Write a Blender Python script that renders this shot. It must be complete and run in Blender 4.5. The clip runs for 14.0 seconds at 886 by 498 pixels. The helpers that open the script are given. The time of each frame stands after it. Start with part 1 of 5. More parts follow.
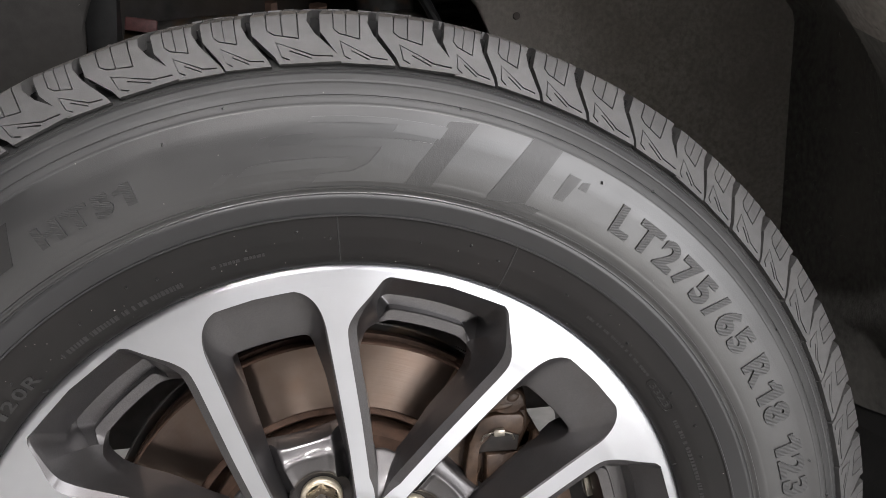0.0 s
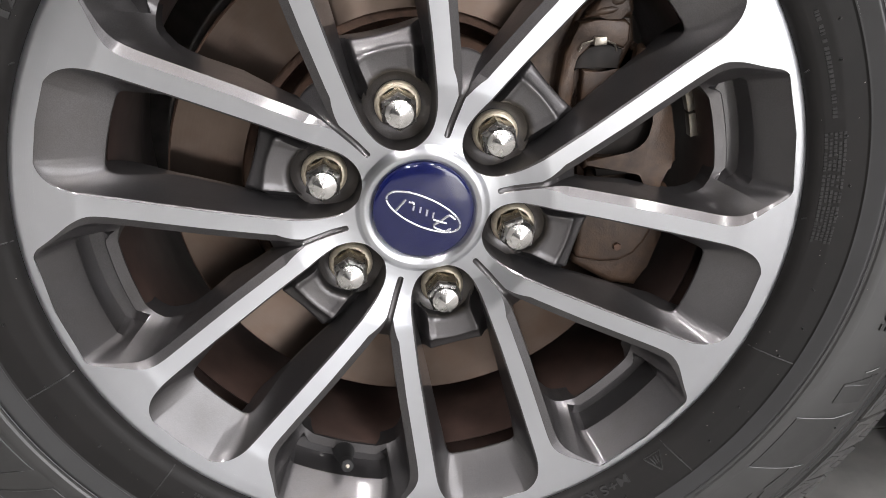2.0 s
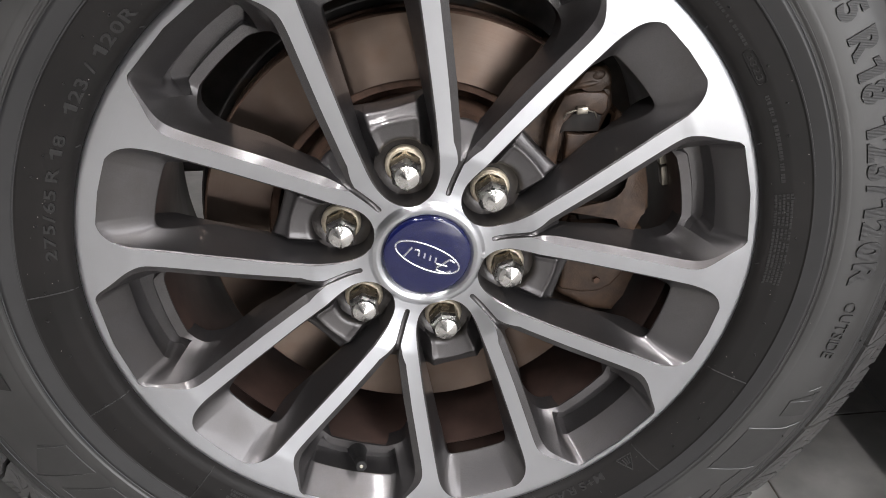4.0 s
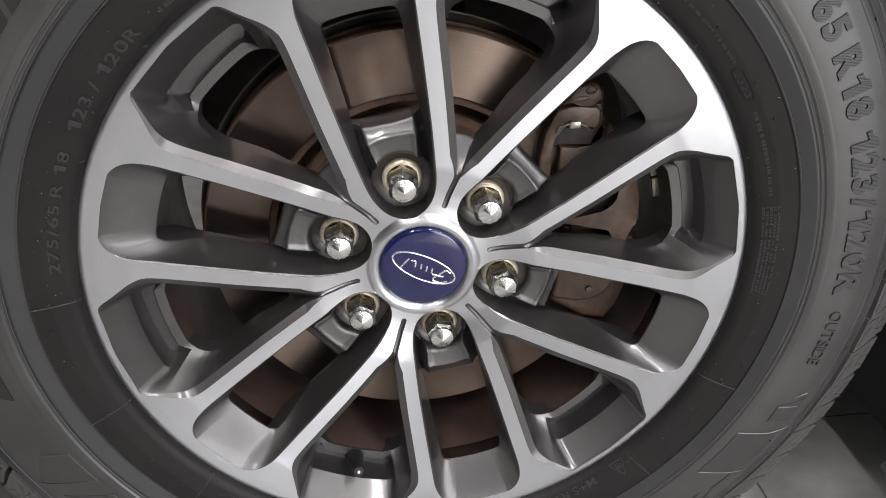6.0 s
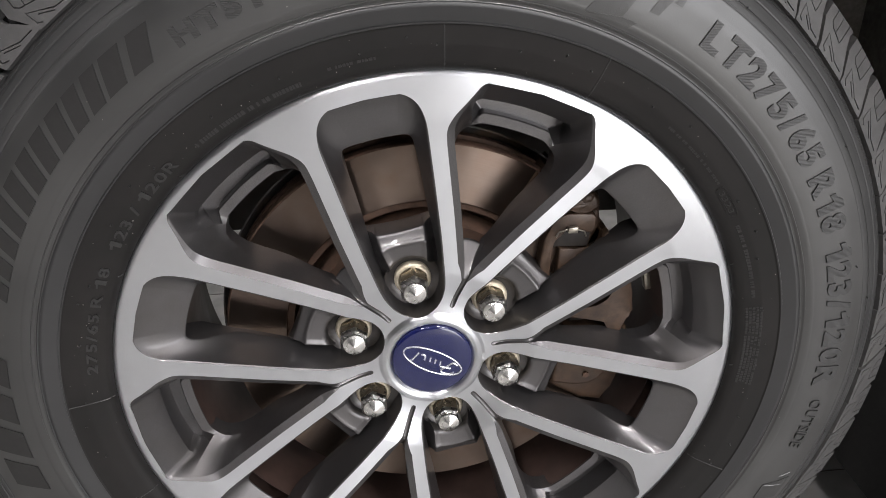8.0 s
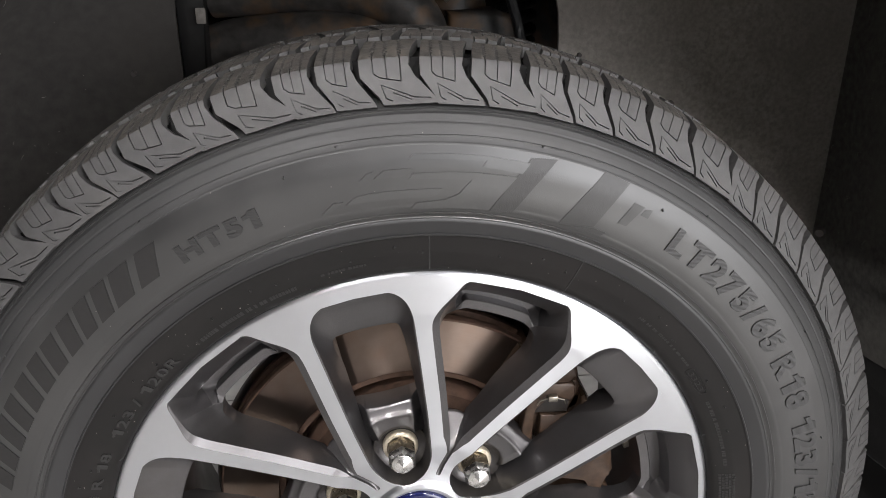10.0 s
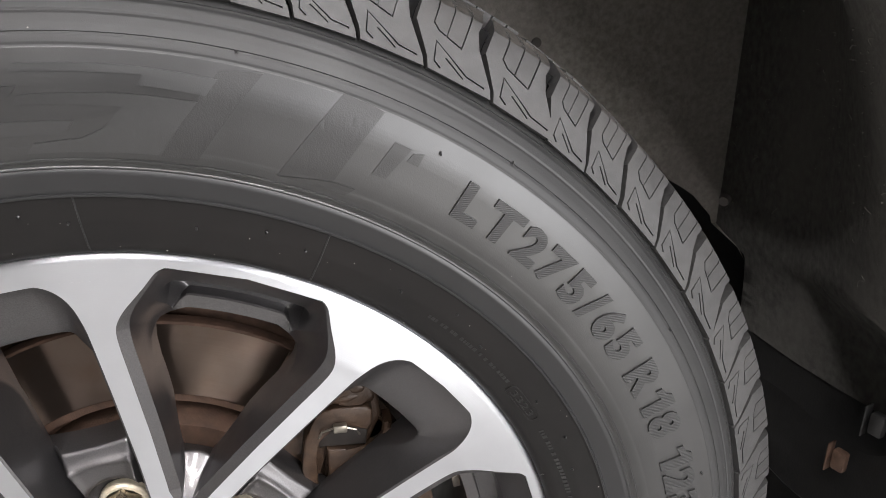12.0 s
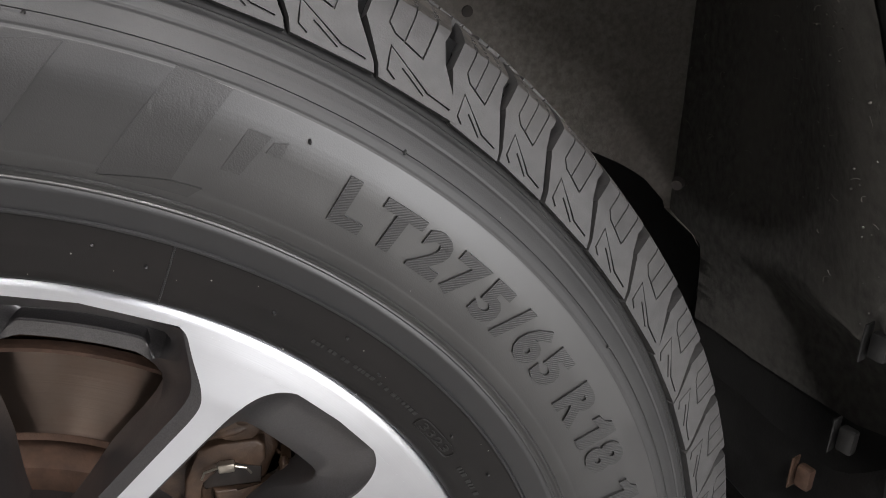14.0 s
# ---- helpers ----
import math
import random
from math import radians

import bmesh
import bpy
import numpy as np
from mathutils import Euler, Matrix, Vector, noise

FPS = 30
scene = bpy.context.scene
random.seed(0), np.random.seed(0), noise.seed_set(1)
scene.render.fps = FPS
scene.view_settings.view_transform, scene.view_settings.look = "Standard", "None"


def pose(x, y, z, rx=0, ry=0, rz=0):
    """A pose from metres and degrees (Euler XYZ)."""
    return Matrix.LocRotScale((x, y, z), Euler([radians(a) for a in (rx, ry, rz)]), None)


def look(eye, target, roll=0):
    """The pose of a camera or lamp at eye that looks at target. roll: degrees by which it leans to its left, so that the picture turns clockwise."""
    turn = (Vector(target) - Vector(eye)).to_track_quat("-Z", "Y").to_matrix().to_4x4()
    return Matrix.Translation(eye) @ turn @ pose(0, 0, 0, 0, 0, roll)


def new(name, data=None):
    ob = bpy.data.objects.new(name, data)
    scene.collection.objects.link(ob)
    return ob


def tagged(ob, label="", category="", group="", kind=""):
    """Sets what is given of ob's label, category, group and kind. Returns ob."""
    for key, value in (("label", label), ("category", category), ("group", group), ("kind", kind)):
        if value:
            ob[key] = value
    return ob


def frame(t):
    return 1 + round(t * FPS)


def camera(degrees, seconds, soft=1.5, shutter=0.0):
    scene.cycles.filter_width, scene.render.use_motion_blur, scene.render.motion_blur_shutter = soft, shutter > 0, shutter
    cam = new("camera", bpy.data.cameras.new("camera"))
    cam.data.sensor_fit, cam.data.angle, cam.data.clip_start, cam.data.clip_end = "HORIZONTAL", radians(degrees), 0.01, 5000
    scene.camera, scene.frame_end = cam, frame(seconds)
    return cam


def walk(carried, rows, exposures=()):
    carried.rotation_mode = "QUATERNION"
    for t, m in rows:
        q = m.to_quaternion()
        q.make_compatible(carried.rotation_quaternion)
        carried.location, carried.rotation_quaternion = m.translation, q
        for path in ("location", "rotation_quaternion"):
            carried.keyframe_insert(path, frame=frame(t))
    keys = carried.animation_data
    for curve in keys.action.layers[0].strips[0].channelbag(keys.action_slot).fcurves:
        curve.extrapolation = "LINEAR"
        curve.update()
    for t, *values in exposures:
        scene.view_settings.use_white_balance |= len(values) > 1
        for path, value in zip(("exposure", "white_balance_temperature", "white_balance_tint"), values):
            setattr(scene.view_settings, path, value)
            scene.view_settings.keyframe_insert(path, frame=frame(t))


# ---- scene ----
cam = camera(58.86, 14.0, soft=0.5)
# seconds, eye (x, y, z), turn (x, y, z in degrees)
ROWS = [
    (0.0, -0.0050, -0.4720, 0.7590, 77.21, 1.63, -9.69),
    (0.5, -0.0286, -0.4543, 0.7244, 74.42, 1.50, -7.31),
    (1.0, -0.0344, -0.4415, 0.6766, 71.58, 1.18, -6.67),
    (1.5, -0.0339, -0.4388, 0.6271, 68.46, 1.02, -6.23),
    (2.0, -0.0310, -0.4524, 0.5866, 65.72, 1.03, -5.68),
    (2.5, -0.0310, -0.4716, 0.5735, 63.45, 1.05, -5.41),
    (3.0, -0.0305, -0.4859, 0.5998, 62.71, 1.00, -5.35),
    (3.5, -0.0257, -0.4961, 0.6659, 62.05, 0.95, -5.25),
    (4.0, -0.0322, -0.4952, 0.6820, 61.88, 0.90, -5.36),
    (6.5, -0.0396, -0.5017, 0.7041, 61.69, 0.50, -6.23),
    (7.0, -0.0495, -0.5023, 0.7192, 61.91, 0.38, -6.41),
    (7.2, -0.0495, -0.5053, 0.7323, 62.03, 0.50, -6.32),
    (9.3, -0.0457, -0.5140, 0.8204, 65.79, 0.34, -6.72),
    (9.5, -0.0467, -0.5153, 0.8282, 66.44, 0.40, -6.81),
    (10.0, -0.0428, -0.5053, 0.8739, 67.34, 0.29, -7.06),
    (10.5, -0.0133, -0.4975, 0.9157, 66.69, 0.30, -6.87),
    (11.0, 0.0275, -0.4827, 0.9167, 66.69, 0.30, -7.12),
    (11.5, 0.0677, -0.4161, 0.8588, 66.72, 0.27, -8.31),
    (12.0, 0.1090, -0.3577, 0.7914, 66.60, 0.11, -10.25),
    (12.5, 0.1286, -0.3506, 0.7467, 66.68, 0.06, -11.62),
    (13.0, 0.1262, -0.3487, 0.7168, 67.12, -0.07, -12.41),
    (13.5, 0.1355, -0.3368, 0.7111, 67.02, -0.10, -12.79),
    (14.0, 0.1547, -0.2935, 0.7726, 65.17, 0.13, -12.99),
]
# the camera's own brightening, in stops
EXPOSURES = [(0.0, 0.62), (0.5, 0.40), (1.5, 0.36), (3.0, 0.20), (6.5, 0.28), (9.5, 0.40), (11.0, 0.80), (11.5, 0.74), (12.0, 0.62), (13.0, 0.18), (14.0, 0.28)]
walk(cam, [(t, pose(x, y, z, rx, ry, rz)) for t, x, y, z, rx, ry, rz in ROWS], EXPOSURES)

# ---- light ----
AXLE = 0.40          # height of the wheel's centre over the floor
world = bpy.data.worlds.new("room_air")
scene.world = world
world.use_nodes = True
world.node_tree.nodes["Background"].inputs[0].default_value = (0.8, 0.86, 1.0, 1)
world.node_tree.nodes["Background"].inputs[1].default_value = 0.02

# ceiling lamps: x, y, length, width, watts
CEILING = 3.1
COOL = (1.0, 0.962, 0.965)
LAMPS = [(-0.9, -1.9, 0.10, 1.2, 44.0), (1.0, -1.9, 0.10, 1.2, 53.0), (-0.9, -3.3, 0.10, 1.2, 26.0), (1.9, -3.3, 0.10, 1.2, 42.0), (-0.2, -4.2, 0.10, 1.2, 20.0), (2.9, -4.2, 0.10, 1.2, 26.0), (-1.2, 2.3, 0.10, 1.2, 18.0), (1.9, 2.3, 0.10, 1.2, 20.0)]
for lx, ly, ll, lw, watts in LAMPS:
    lamp = bpy.data.lights.new("tube_light", "AREA")
    lamp.shape, lamp.size, lamp.size_y, lamp.energy, lamp.color = "RECTANGLE", ll, lw, watts, COOL
    ob = new("tube_light", lamp)
    ob.matrix_world = pose(lx, ly, CEILING - 0.09)
# daylight through a wide doorway in the south wall
DOOR_X0, DOOR_X1, DOOR_Z = 1.3, 5.4, 2.6
DAY_Y = -5.0
for x0, x1, z0, z1, watts in ((DOOR_X0, DOOR_X1, 0.0, DOOR_Z, 215.0),):
    lamp = bpy.data.lights.new("daylight", "AREA")
    lamp.shape, lamp.size, lamp.size_y, lamp.energy, lamp.color = "RECTANGLE", x1 - x0, z1 - z0, watts, (0.96, 0.955, 0.98)
    new("daylight", lamp).matrix_world = pose((x0 + x1) / 2, DAY_Y - 0.05, (z0 + z1) / 2, 90)

# sun that falls through the doorway on to the floor beside the car
sun = bpy.data.lights.new("sun", "SUN")
sun.energy, sun.angle, sun.color = 4.0, radians(0.6), (1.0, 0.96, 0.90)
new("sun", sun).matrix_world = look((0.28, -0.80, 0.53), (0, 0, 0))


# ---- materials ----
def material(name, base, rough=0.5, metal=0.0, vary=0.15, scale=60.0, bump=0.0, bump_scale=300.0, tint=None, coat=0.0, spec=0.5, rough_vary=0.08,
             stain=0.0, stain_scale=8.0, stain_color=(0.2, 0.2, 0.2), random_vary=0.0):
    """A surface with grain at two scales, stains and fine relief."""
    m = bpy.data.materials.new(name)
    m.use_nodes = True
    n, l = m.node_tree.nodes, m.node_tree.links
    b = n["Principled BSDF"]
    co = n.new("ShaderNodeTexCoord")
    fine, wide = n.new("ShaderNodeTexNoise"), n.new("ShaderNodeTexNoise")
    fine.inputs["Scale"].default_value, fine.inputs["Detail"].default_value = scale, 6
    wide.inputs["Scale"].default_value, wide.inputs["Detail"].default_value = stain_scale, 5
    l.new(co.outputs["Object"], fine.inputs["Vector"])
    l.new(co.outputs["Object"], wide.inputs["Vector"])
    ramp = n.new("ShaderNodeMapRange")
    ramp.inputs["From Min"].default_value, ramp.inputs["From Max"].default_value = 0.3, 0.7
    ramp.inputs["To Min"].default_value, ramp.inputs["To Max"].default_value = 1 - vary, 1 + vary
    l.new(fine.outputs["Fac"], ramp.inputs["Value"])
    mul = n.new("ShaderNodeVectorMath")
    mul.operation = "SCALE"
    mul.inputs[0].default_value = base
    l.new(ramp.outputs["Result"], mul.inputs["Scale"])
    out = mul.outputs["Vector"]
    if random_vary:
        info, rr, sc = n.new("ShaderNodeObjectInfo"), n.new("ShaderNodeMapRange"), n.new("ShaderNodeVectorMath")
        rr.inputs["To Min"].default_value, rr.inputs["To Max"].default_value = 1 - random_vary, 1 + random_vary
        sc.operation = "SCALE"
        l.new(info.outputs["Random"], rr.inputs["Value"])
        l.new(out, sc.inputs[0])
        l.new(rr.outputs["Result"], sc.inputs["Scale"])
        out = sc.outputs["Vector"]
    if stain:
        sr, mx = n.new("ShaderNodeMapRange"), n.new("ShaderNodeMix")
        sr.inputs["From Min"].default_value, sr.inputs["From Max"].default_value, sr.inputs["To Max"].default_value = 0.48, 0.68, stain
        mx.data_type = "RGBA"
        l.new(wide.outputs["Fac"], sr.inputs["Value"])
        l.new(sr.outputs["Result"], mx.inputs["Factor"])
        l.new(out, mx.inputs[6])
        mx.inputs[7].default_value = (*stain_color, 1)
        out = mx.outputs[2]
    l.new(out, b.inputs["Base Color"])
    rm = n.new("ShaderNodeMapRange")
    rm.inputs["From Min"].default_value, rm.inputs["From Max"].default_value = 0.3, 0.7
    rm.inputs["To Min"].default_value, rm.inputs["To Max"].default_value = max(rough - rough_vary, 0.02), min(rough + rough_vary, 1)
    l.new(wide.outputs["Fac"], rm.inputs["Value"])
    l.new(rm.outputs["Result"], b.inputs["Roughness"])
    b.inputs["Metallic"].default_value = metal
    b.inputs["Coat Weight"].default_value = coat
    b.inputs["Coat Roughness"].default_value = 0.08
    b.inputs["Specular IOR Level"].default_value = spec
    if bump:
        rel, bn = n.new("ShaderNodeTexNoise"), n.new("ShaderNodeBump")
        rel.inputs["Scale"].default_value, rel.inputs["Detail"].default_value = bump_scale, 3
        l.new(co.outputs["Object"], rel.inputs["Vector"])
        bn.inputs["Strength"].default_value, bn.inputs["Distance"].default_value = bump, 0.001
        l.new(rel.outputs["Fac"], bn.inputs["Height"])
        l.new(bn.outputs["Normal"], b.inputs["Normal"])
    return m


def turned(name, base, rough, aniso, lines, relief, stain=0.0, stain_color=(0.1, 0.06, 0.04), patch=0.05):
    """Metal turned on a lathe about the y axis: fine rings and a highlight drawn out across them."""
    m = material(name, base, rough, 1.0, patch, 90.0, stain=stain, stain_scale=30.0, stain_color=stain_color, rough_vary=patch)
    n, l = m.node_tree.nodes, m.node_tree.links
    b = n["Principled BSDF"]
    co, sep = n.new("ShaderNodeTexCoord"), n.new("ShaderNodeSeparateXYZ")
    l.new(co.outputs["Object"], sep.inputs[0])
    comb, ln = n.new("ShaderNodeCombineXYZ"), n.new("ShaderNodeVectorMath")
    ln.operation = "LENGTH"
    l.new(sep.outputs["X"], comb.inputs[0])
    l.new(sep.outputs["Z"], comb.inputs[2])
    l.new(comb.outputs[0], ln.inputs[0])
    rings = n.new("ShaderNodeTexNoise")
    rings.noise_dimensions = "1D"
    rings.inputs["Scale"].default_value, rings.inputs["Detail"].default_value = lines, 4
    l.new(ln.outputs["Value"], rings.inputs["W"])
    bn = n.new("ShaderNodeBump")
    bn.inputs["Strength"].default_value, bn.inputs["Distance"].default_value = relief, 0.0003
    l.new(rings.outputs["Fac"], bn.inputs["Height"])
    l.new(bn.outputs["Normal"], b.inputs["Normal"])
    norm = n.new("ShaderNodeVectorMath")
    norm.operation = "NORMALIZE"
    l.new(comb.outputs[0], norm.inputs[0])
    l.new(norm.outputs[0], b.inputs["Tangent"])
    b.inputs["Anisotropic"].default_value = aniso
    return m


M_FACE = turned("machined_aluminium", (0.60, 0.612, 0.64), 0.33, 0.80, 1600.0, 0.09, patch=0.012)
M_PAINT = material("charcoal_wheel_paint", (0.122, 0.117, 0.119), 0.45, 0.90, 0.16, 1500.0, bump=0.05, bump_scale=1800.0, coat=0.45, rough_vary=0.05, stain=0.3, stain_scale=26.0, stain_color=(0.088, 0.078, 0.071))
M_BARREL = material("dusty_barrel_paint", (0.048, 0.030, 0.025), 0.45, 0.1, 0.2, 80.0, stain=0.6, stain_scale=18.0, stain_color=(0.05, 0.035, 0.03))
M_SIDE = material("sidewall_rubber", (0.0125, 0.0123, 0.0122), 0.38, 0.0, 0.12, 40.0, spec=0.94, bump=0.06, bump_scale=1800.0, stain=0.35, stain_scale=14.0, stain_color=(0.030, 0.029, 0.0275))
M_RING = material("matt_shoulder_rubber", (0.019, 0.019, 0.019), 0.55, 0.0, 0.10, 40.0, bump=0.08, bump_scale=1800.0, stain=0.35, stain_scale=14.0, stain_color=(0.033, 0.032, 0.031), spec=0.62)
M_BEAD = material("bead_rubber", (0.0075, 0.0068, 0.0065), 0.50, 0.0, 0.12, 60.0, bump=0.05, bump_scale=2500.0, stain=0.35, stain_scale=11.0, stain_color=(0.016, 0.0135, 0.0125), spec=0.26)
M_BAND = material("smooth_band_rubber", (0.010, 0.010, 0.0107), 0.42, 0.0, 0.10, 60.0, bump=0.04, bump_scale=2500.0, stain=0.3, stain_scale=10.0, stain_color=(0.018, 0.0175, 0.018), spec=0.7)
M_FACET = material("dry_facet_rubber", (0.020, 0.0197, 0.0193), 0.48, 0.0, 0.12, 200.0, bump=0.08, bump_scale=1500.0, spec=0.6)
M_PRINT = material("dusty_print_rubber", (0.0125, 0.0122, 0.0119), 0.52, 0.0, 0.25, 400.0, bump=0.1, bump_scale=1500.0, spec=0.5)
M_KNURL = material("knurled_rubber", (0.0170, 0.0168, 0.0167), 0.46, 0.0, 0.15, 700.0, bump=0.10, bump_scale=1500.0, spec=0.5)
M_NAME = material("smooth_dark_name_rubber", (0.0125, 0.012, 0.0118), 0.46, 0.0, 0.15, 200.0, bump=0.05, bump_scale=1500.0, spec=0.40)
M_EMB = material("smooth_emblem_rubber", (0.014, 0.014, 0.014), 0.36, 0.0, 0.12, 300.0, bump=0.06, bump_scale=1500.0, spec=1.0)
M_DULL = material("matt_emblem_rubber", (0.014, 0.0136, 0.0133), 0.44, 0.0, 0.12, 300.0, bump=0.12, bump_scale=1500.0, spec=0.7)
M_TREAD = material("tread_rubber", (0.048, 0.047, 0.0465), 0.55, 0.0, 0.16, 160.0, bump=0.10, bump_scale=1200.0, stain=0.4, stain_scale=25.0, stain_color=(0.068, 0.065, 0.061), random_vary=0.06)
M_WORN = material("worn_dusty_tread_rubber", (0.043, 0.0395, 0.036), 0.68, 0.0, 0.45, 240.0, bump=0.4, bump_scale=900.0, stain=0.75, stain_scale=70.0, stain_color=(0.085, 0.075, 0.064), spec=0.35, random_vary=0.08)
# rubber with the shade of the deep tread gaps put into its colour
M_GROOVE_SHADE = material("shade_dark_groove_rubber", (0.010, 0.010, 0.010), 0.75, 0.0, 0.2, 120.0, spec=0.25)
M_CHROME = material("bright_nut_steel", (0.80, 0.785, 0.76), 0.26, 1.0, 0.06, 300.0, stain=0.2, stain_scale=120.0, stain_color=(0.55, 0.52, 0.47))
M_CREAM = material("cream_zinc_flange", (0.56, 0.50, 0.39), 0.40, 0.45, 0.2, 260.0, stain=0.6, stain_scale=110.0, stain_color=(0.36, 0.28, 0.17), bump=0.1, bump_scale=900.0)
M_BRONZE = material("tarnished_hexagon", (0.40, 0.345, 0.26), 0.30, 0.95, 0.30, 220.0, stain=0.6, stain_scale=140.0, stain_color=(0.12, 0.09, 0.06))
M_BLUE = material("blue_cap_plastic", (0.0035, 0.0060, 0.052), 0.14, 0.0, 0.05, 60.0, coat=0.6)
M_SILVER = material("silver_emblem", (0.80, 0.81, 0.82), 0.25, 0.8, 0.04, 200.0)
M_DISC = turned("brushed_disc_iron", (0.165, 0.126, 0.103), 0.34, 1.0, 420.0, 0.30, patch=0.04, stain=0.4, stain_color=(0.14, 0.088, 0.062))
M_RUST = material("rusty_iron", (0.095, 0.054, 0.036), 0.75, 0.2, 0.3, 120.0, bump=0.3, bump_scale=500.0, stain=0.6, stain_scale=40.0, stain_color=(0.09, 0.055, 0.04))
M_CAST = material("caliper_cast_iron", (0.054, 0.0325, 0.0205), 0.42, 0.2, 0.30, 150.0, bump=0.20, bump_scale=700.0, stain=0.6, stain_scale=45.0, stain_color=(0.020, 0.013, 0.0095))
M_STEEL = material("plain_steel_clip", (0.36, 0.33, 0.28), 0.35, 0.9, 0.15, 200.0)
M_PAD = material("dusty_pad_backing", (0.016, 0.0125, 0.0105), 0.6, 0.0, 0.3, 120.0, spec=0.3)
M_BLACK = material("black_rubber_part", (0.011, 0.011, 0.0115), 0.5, 0.0, 0.2, 100.0)
M_LINER = material("grey_felt_liner", (0.265, 0.246, 0.226), 0.95, 0.0, 0.22, 210.0, bump=0.5, bump_scale=520.0, stain=0.7, stain_scale=7.0, stain_color=(0.20, 0.182, 0.165), spec=0.1)
M_REAR = material("weathered_liner_plastic", (0.112, 0.108, 0.100), 0.75, 0.0, 0.30, 130.0, bump=0.4, bump_scale=420.0, stain=0.7, stain_scale=11.0, stain_color=(0.152, 0.145, 0.132), spec=0.25)
M_FRONT = material("dark_front_liner_plastic", (0.056, 0.053, 0.050), 0.80, 0.0, 0.15, 90.0, bump=0.3, bump_scale=500.0, stain=0.6, stain_scale=6.0, stain_color=(0.068, 0.063, 0.058), spec=0.2)
M_SHELL = material("black_plastic_shell", (0.014, 0.0138, 0.0135), 0.45, 0.0, 0.25, 120.0, bump=0.15, bump_scale=400.0, stain=0.5, stain_scale=22.0, stain_color=(0.020, 0.019, 0.018))
M_DUST = material("pale_fibres", (0.22, 0.21, 0.19), 0.8, 0.0, 0.2, 100.0)
M_FRAME = material("dusty_chassis_paint", (0.050, 0.046, 0.043), 0.52, 0.0, 0.45, 75.0, bump=0.4, bump_scale=130.0, stain=0.9, stain_scale=27.0, stain_color=(0.150, 0.088, 0.045))
M_BAY = material("black_bay_panel", (0.075, 0.068, 0.064), 0.75, 0.0, 0.3, 40.0, stain=0.6, stain_scale=9.0, stain_color=(0.10, 0.075, 0.058))
M_BODY = material("silver_white_car_paint", (0.15, 0.153, 0.157), 0.32, 0.5, 0.02, 900.0, coat=0.8)
M_TILE = material("grey_floor_tile", (0.40, 0.394, 0.380), 0.42, 0.0, 0.18, 22.0, bump=0.08, bump_scale=300.0, stain=0.9, stain_scale=6.5, stain_color=(0.30, 0.294, 0.281), random_vary=0.05)
M_GROUT = material("brown_grout", (0.15, 0.128, 0.11), 0.9, 0.0, 0.2, 100.0)
M_WALL = material("painted_wall", (0.10, 0.10, 0.10), 0.7, 0.0, 0.05, 15.0, stain=0.2, stain_scale=1.0, stain_color=(0.11, 0.11, 0.11))
M_CEIL = material("ceiling_paint", (0.22, 0.22, 0.22), 0.8, 0.0, 0.05, 15.0)
M_LAMPBODY = material("white_lamp_housing", (0.8, 0.8, 0.8), 0.4, 0.0, 0.03, 20.0)
M_DISC.node_tree.nodes["Principled BSDF"].inputs["Metallic"].default_value = 0.92
# fine ribs over the raised letters
n, l = M_KNURL.node_tree.nodes, M_KNURL.node_tree.links
ribs, rise, co = n.new("ShaderNodeTexWave"), n.new("ShaderNodeBump"), n.new("ShaderNodeTexCoord")
ribs.wave_type, ribs.bands_direction, ribs.wave_profile = "BANDS", "Z", "SIN"
ribs.inputs["Scale"].default_value, ribs.inputs["Distortion"].default_value = 310.0, 0.0
l.new(co.outputs["Object"], ribs.inputs["Vector"])
rise.inputs["Strength"].default_value, rise.inputs["Distance"].default_value = 0.35, 0.0003
l.new(ribs.outputs["Fac"], rise.inputs["Height"])
l.new(n["Bump"].outputs["Normal"], rise.inputs["Normal"])
l.new(rise.outputs["Normal"], n["Principled BSDF"].inputs["Normal"])
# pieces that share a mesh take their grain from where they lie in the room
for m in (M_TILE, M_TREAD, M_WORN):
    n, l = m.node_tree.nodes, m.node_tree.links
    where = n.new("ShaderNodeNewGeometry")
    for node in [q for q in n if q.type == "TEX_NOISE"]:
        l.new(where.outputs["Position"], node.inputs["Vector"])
M_GLOW = bpy.data.materials.new("lit_diffuser")
M_GLOW.use_nodes = True
M_GLOW.node_tree.nodes["Principled BSDF"].inputs["Emission Color"].default_value = (1, 0.985, 0.96, 1)
M_GLOW.node_tree.nodes["Principled BSDF"].inputs["Emission Strength"].default_value = 12.0


# ---- helpers of this scene ----
def finish(name, bm, mats, angle=35.0, at=None):
    """A mesh object from a bmesh, smooth but for edges sharper than angle."""
    me = bpy.data.meshes.new(name)
    bmesh.ops.recalc_face_normals(bm, faces=bm.faces)
    bm.to_mesh(me)
    bm.free()
    for m in mats if isinstance(mats, (list, tuple)) else [mats]:
        me.materials.append(m)
    me.polygons.foreach_set("use_smooth", [True] * len(me.polygons))
    me.set_sharp_from_angle(angle=radians(angle))
    ob = new(name, me)
    if at is not None:
        ob.matrix_world = at
    return ob


def part(name, bm, mats, parent, label="", angle=35.0, at=None):
    ob = finish(name, bm, mats, angle)
    ob.parent = parent
    if at is not None:
        ob.matrix_basis = at
    return tagged(ob, label)


def thing(name, label, category, group="", at=None, kind=""):
    ob = new(name)
    ob.empty_display_size = 0.05
    if at is not None:
        ob.matrix_world = at
    return tagged(ob, label, category, group, kind)


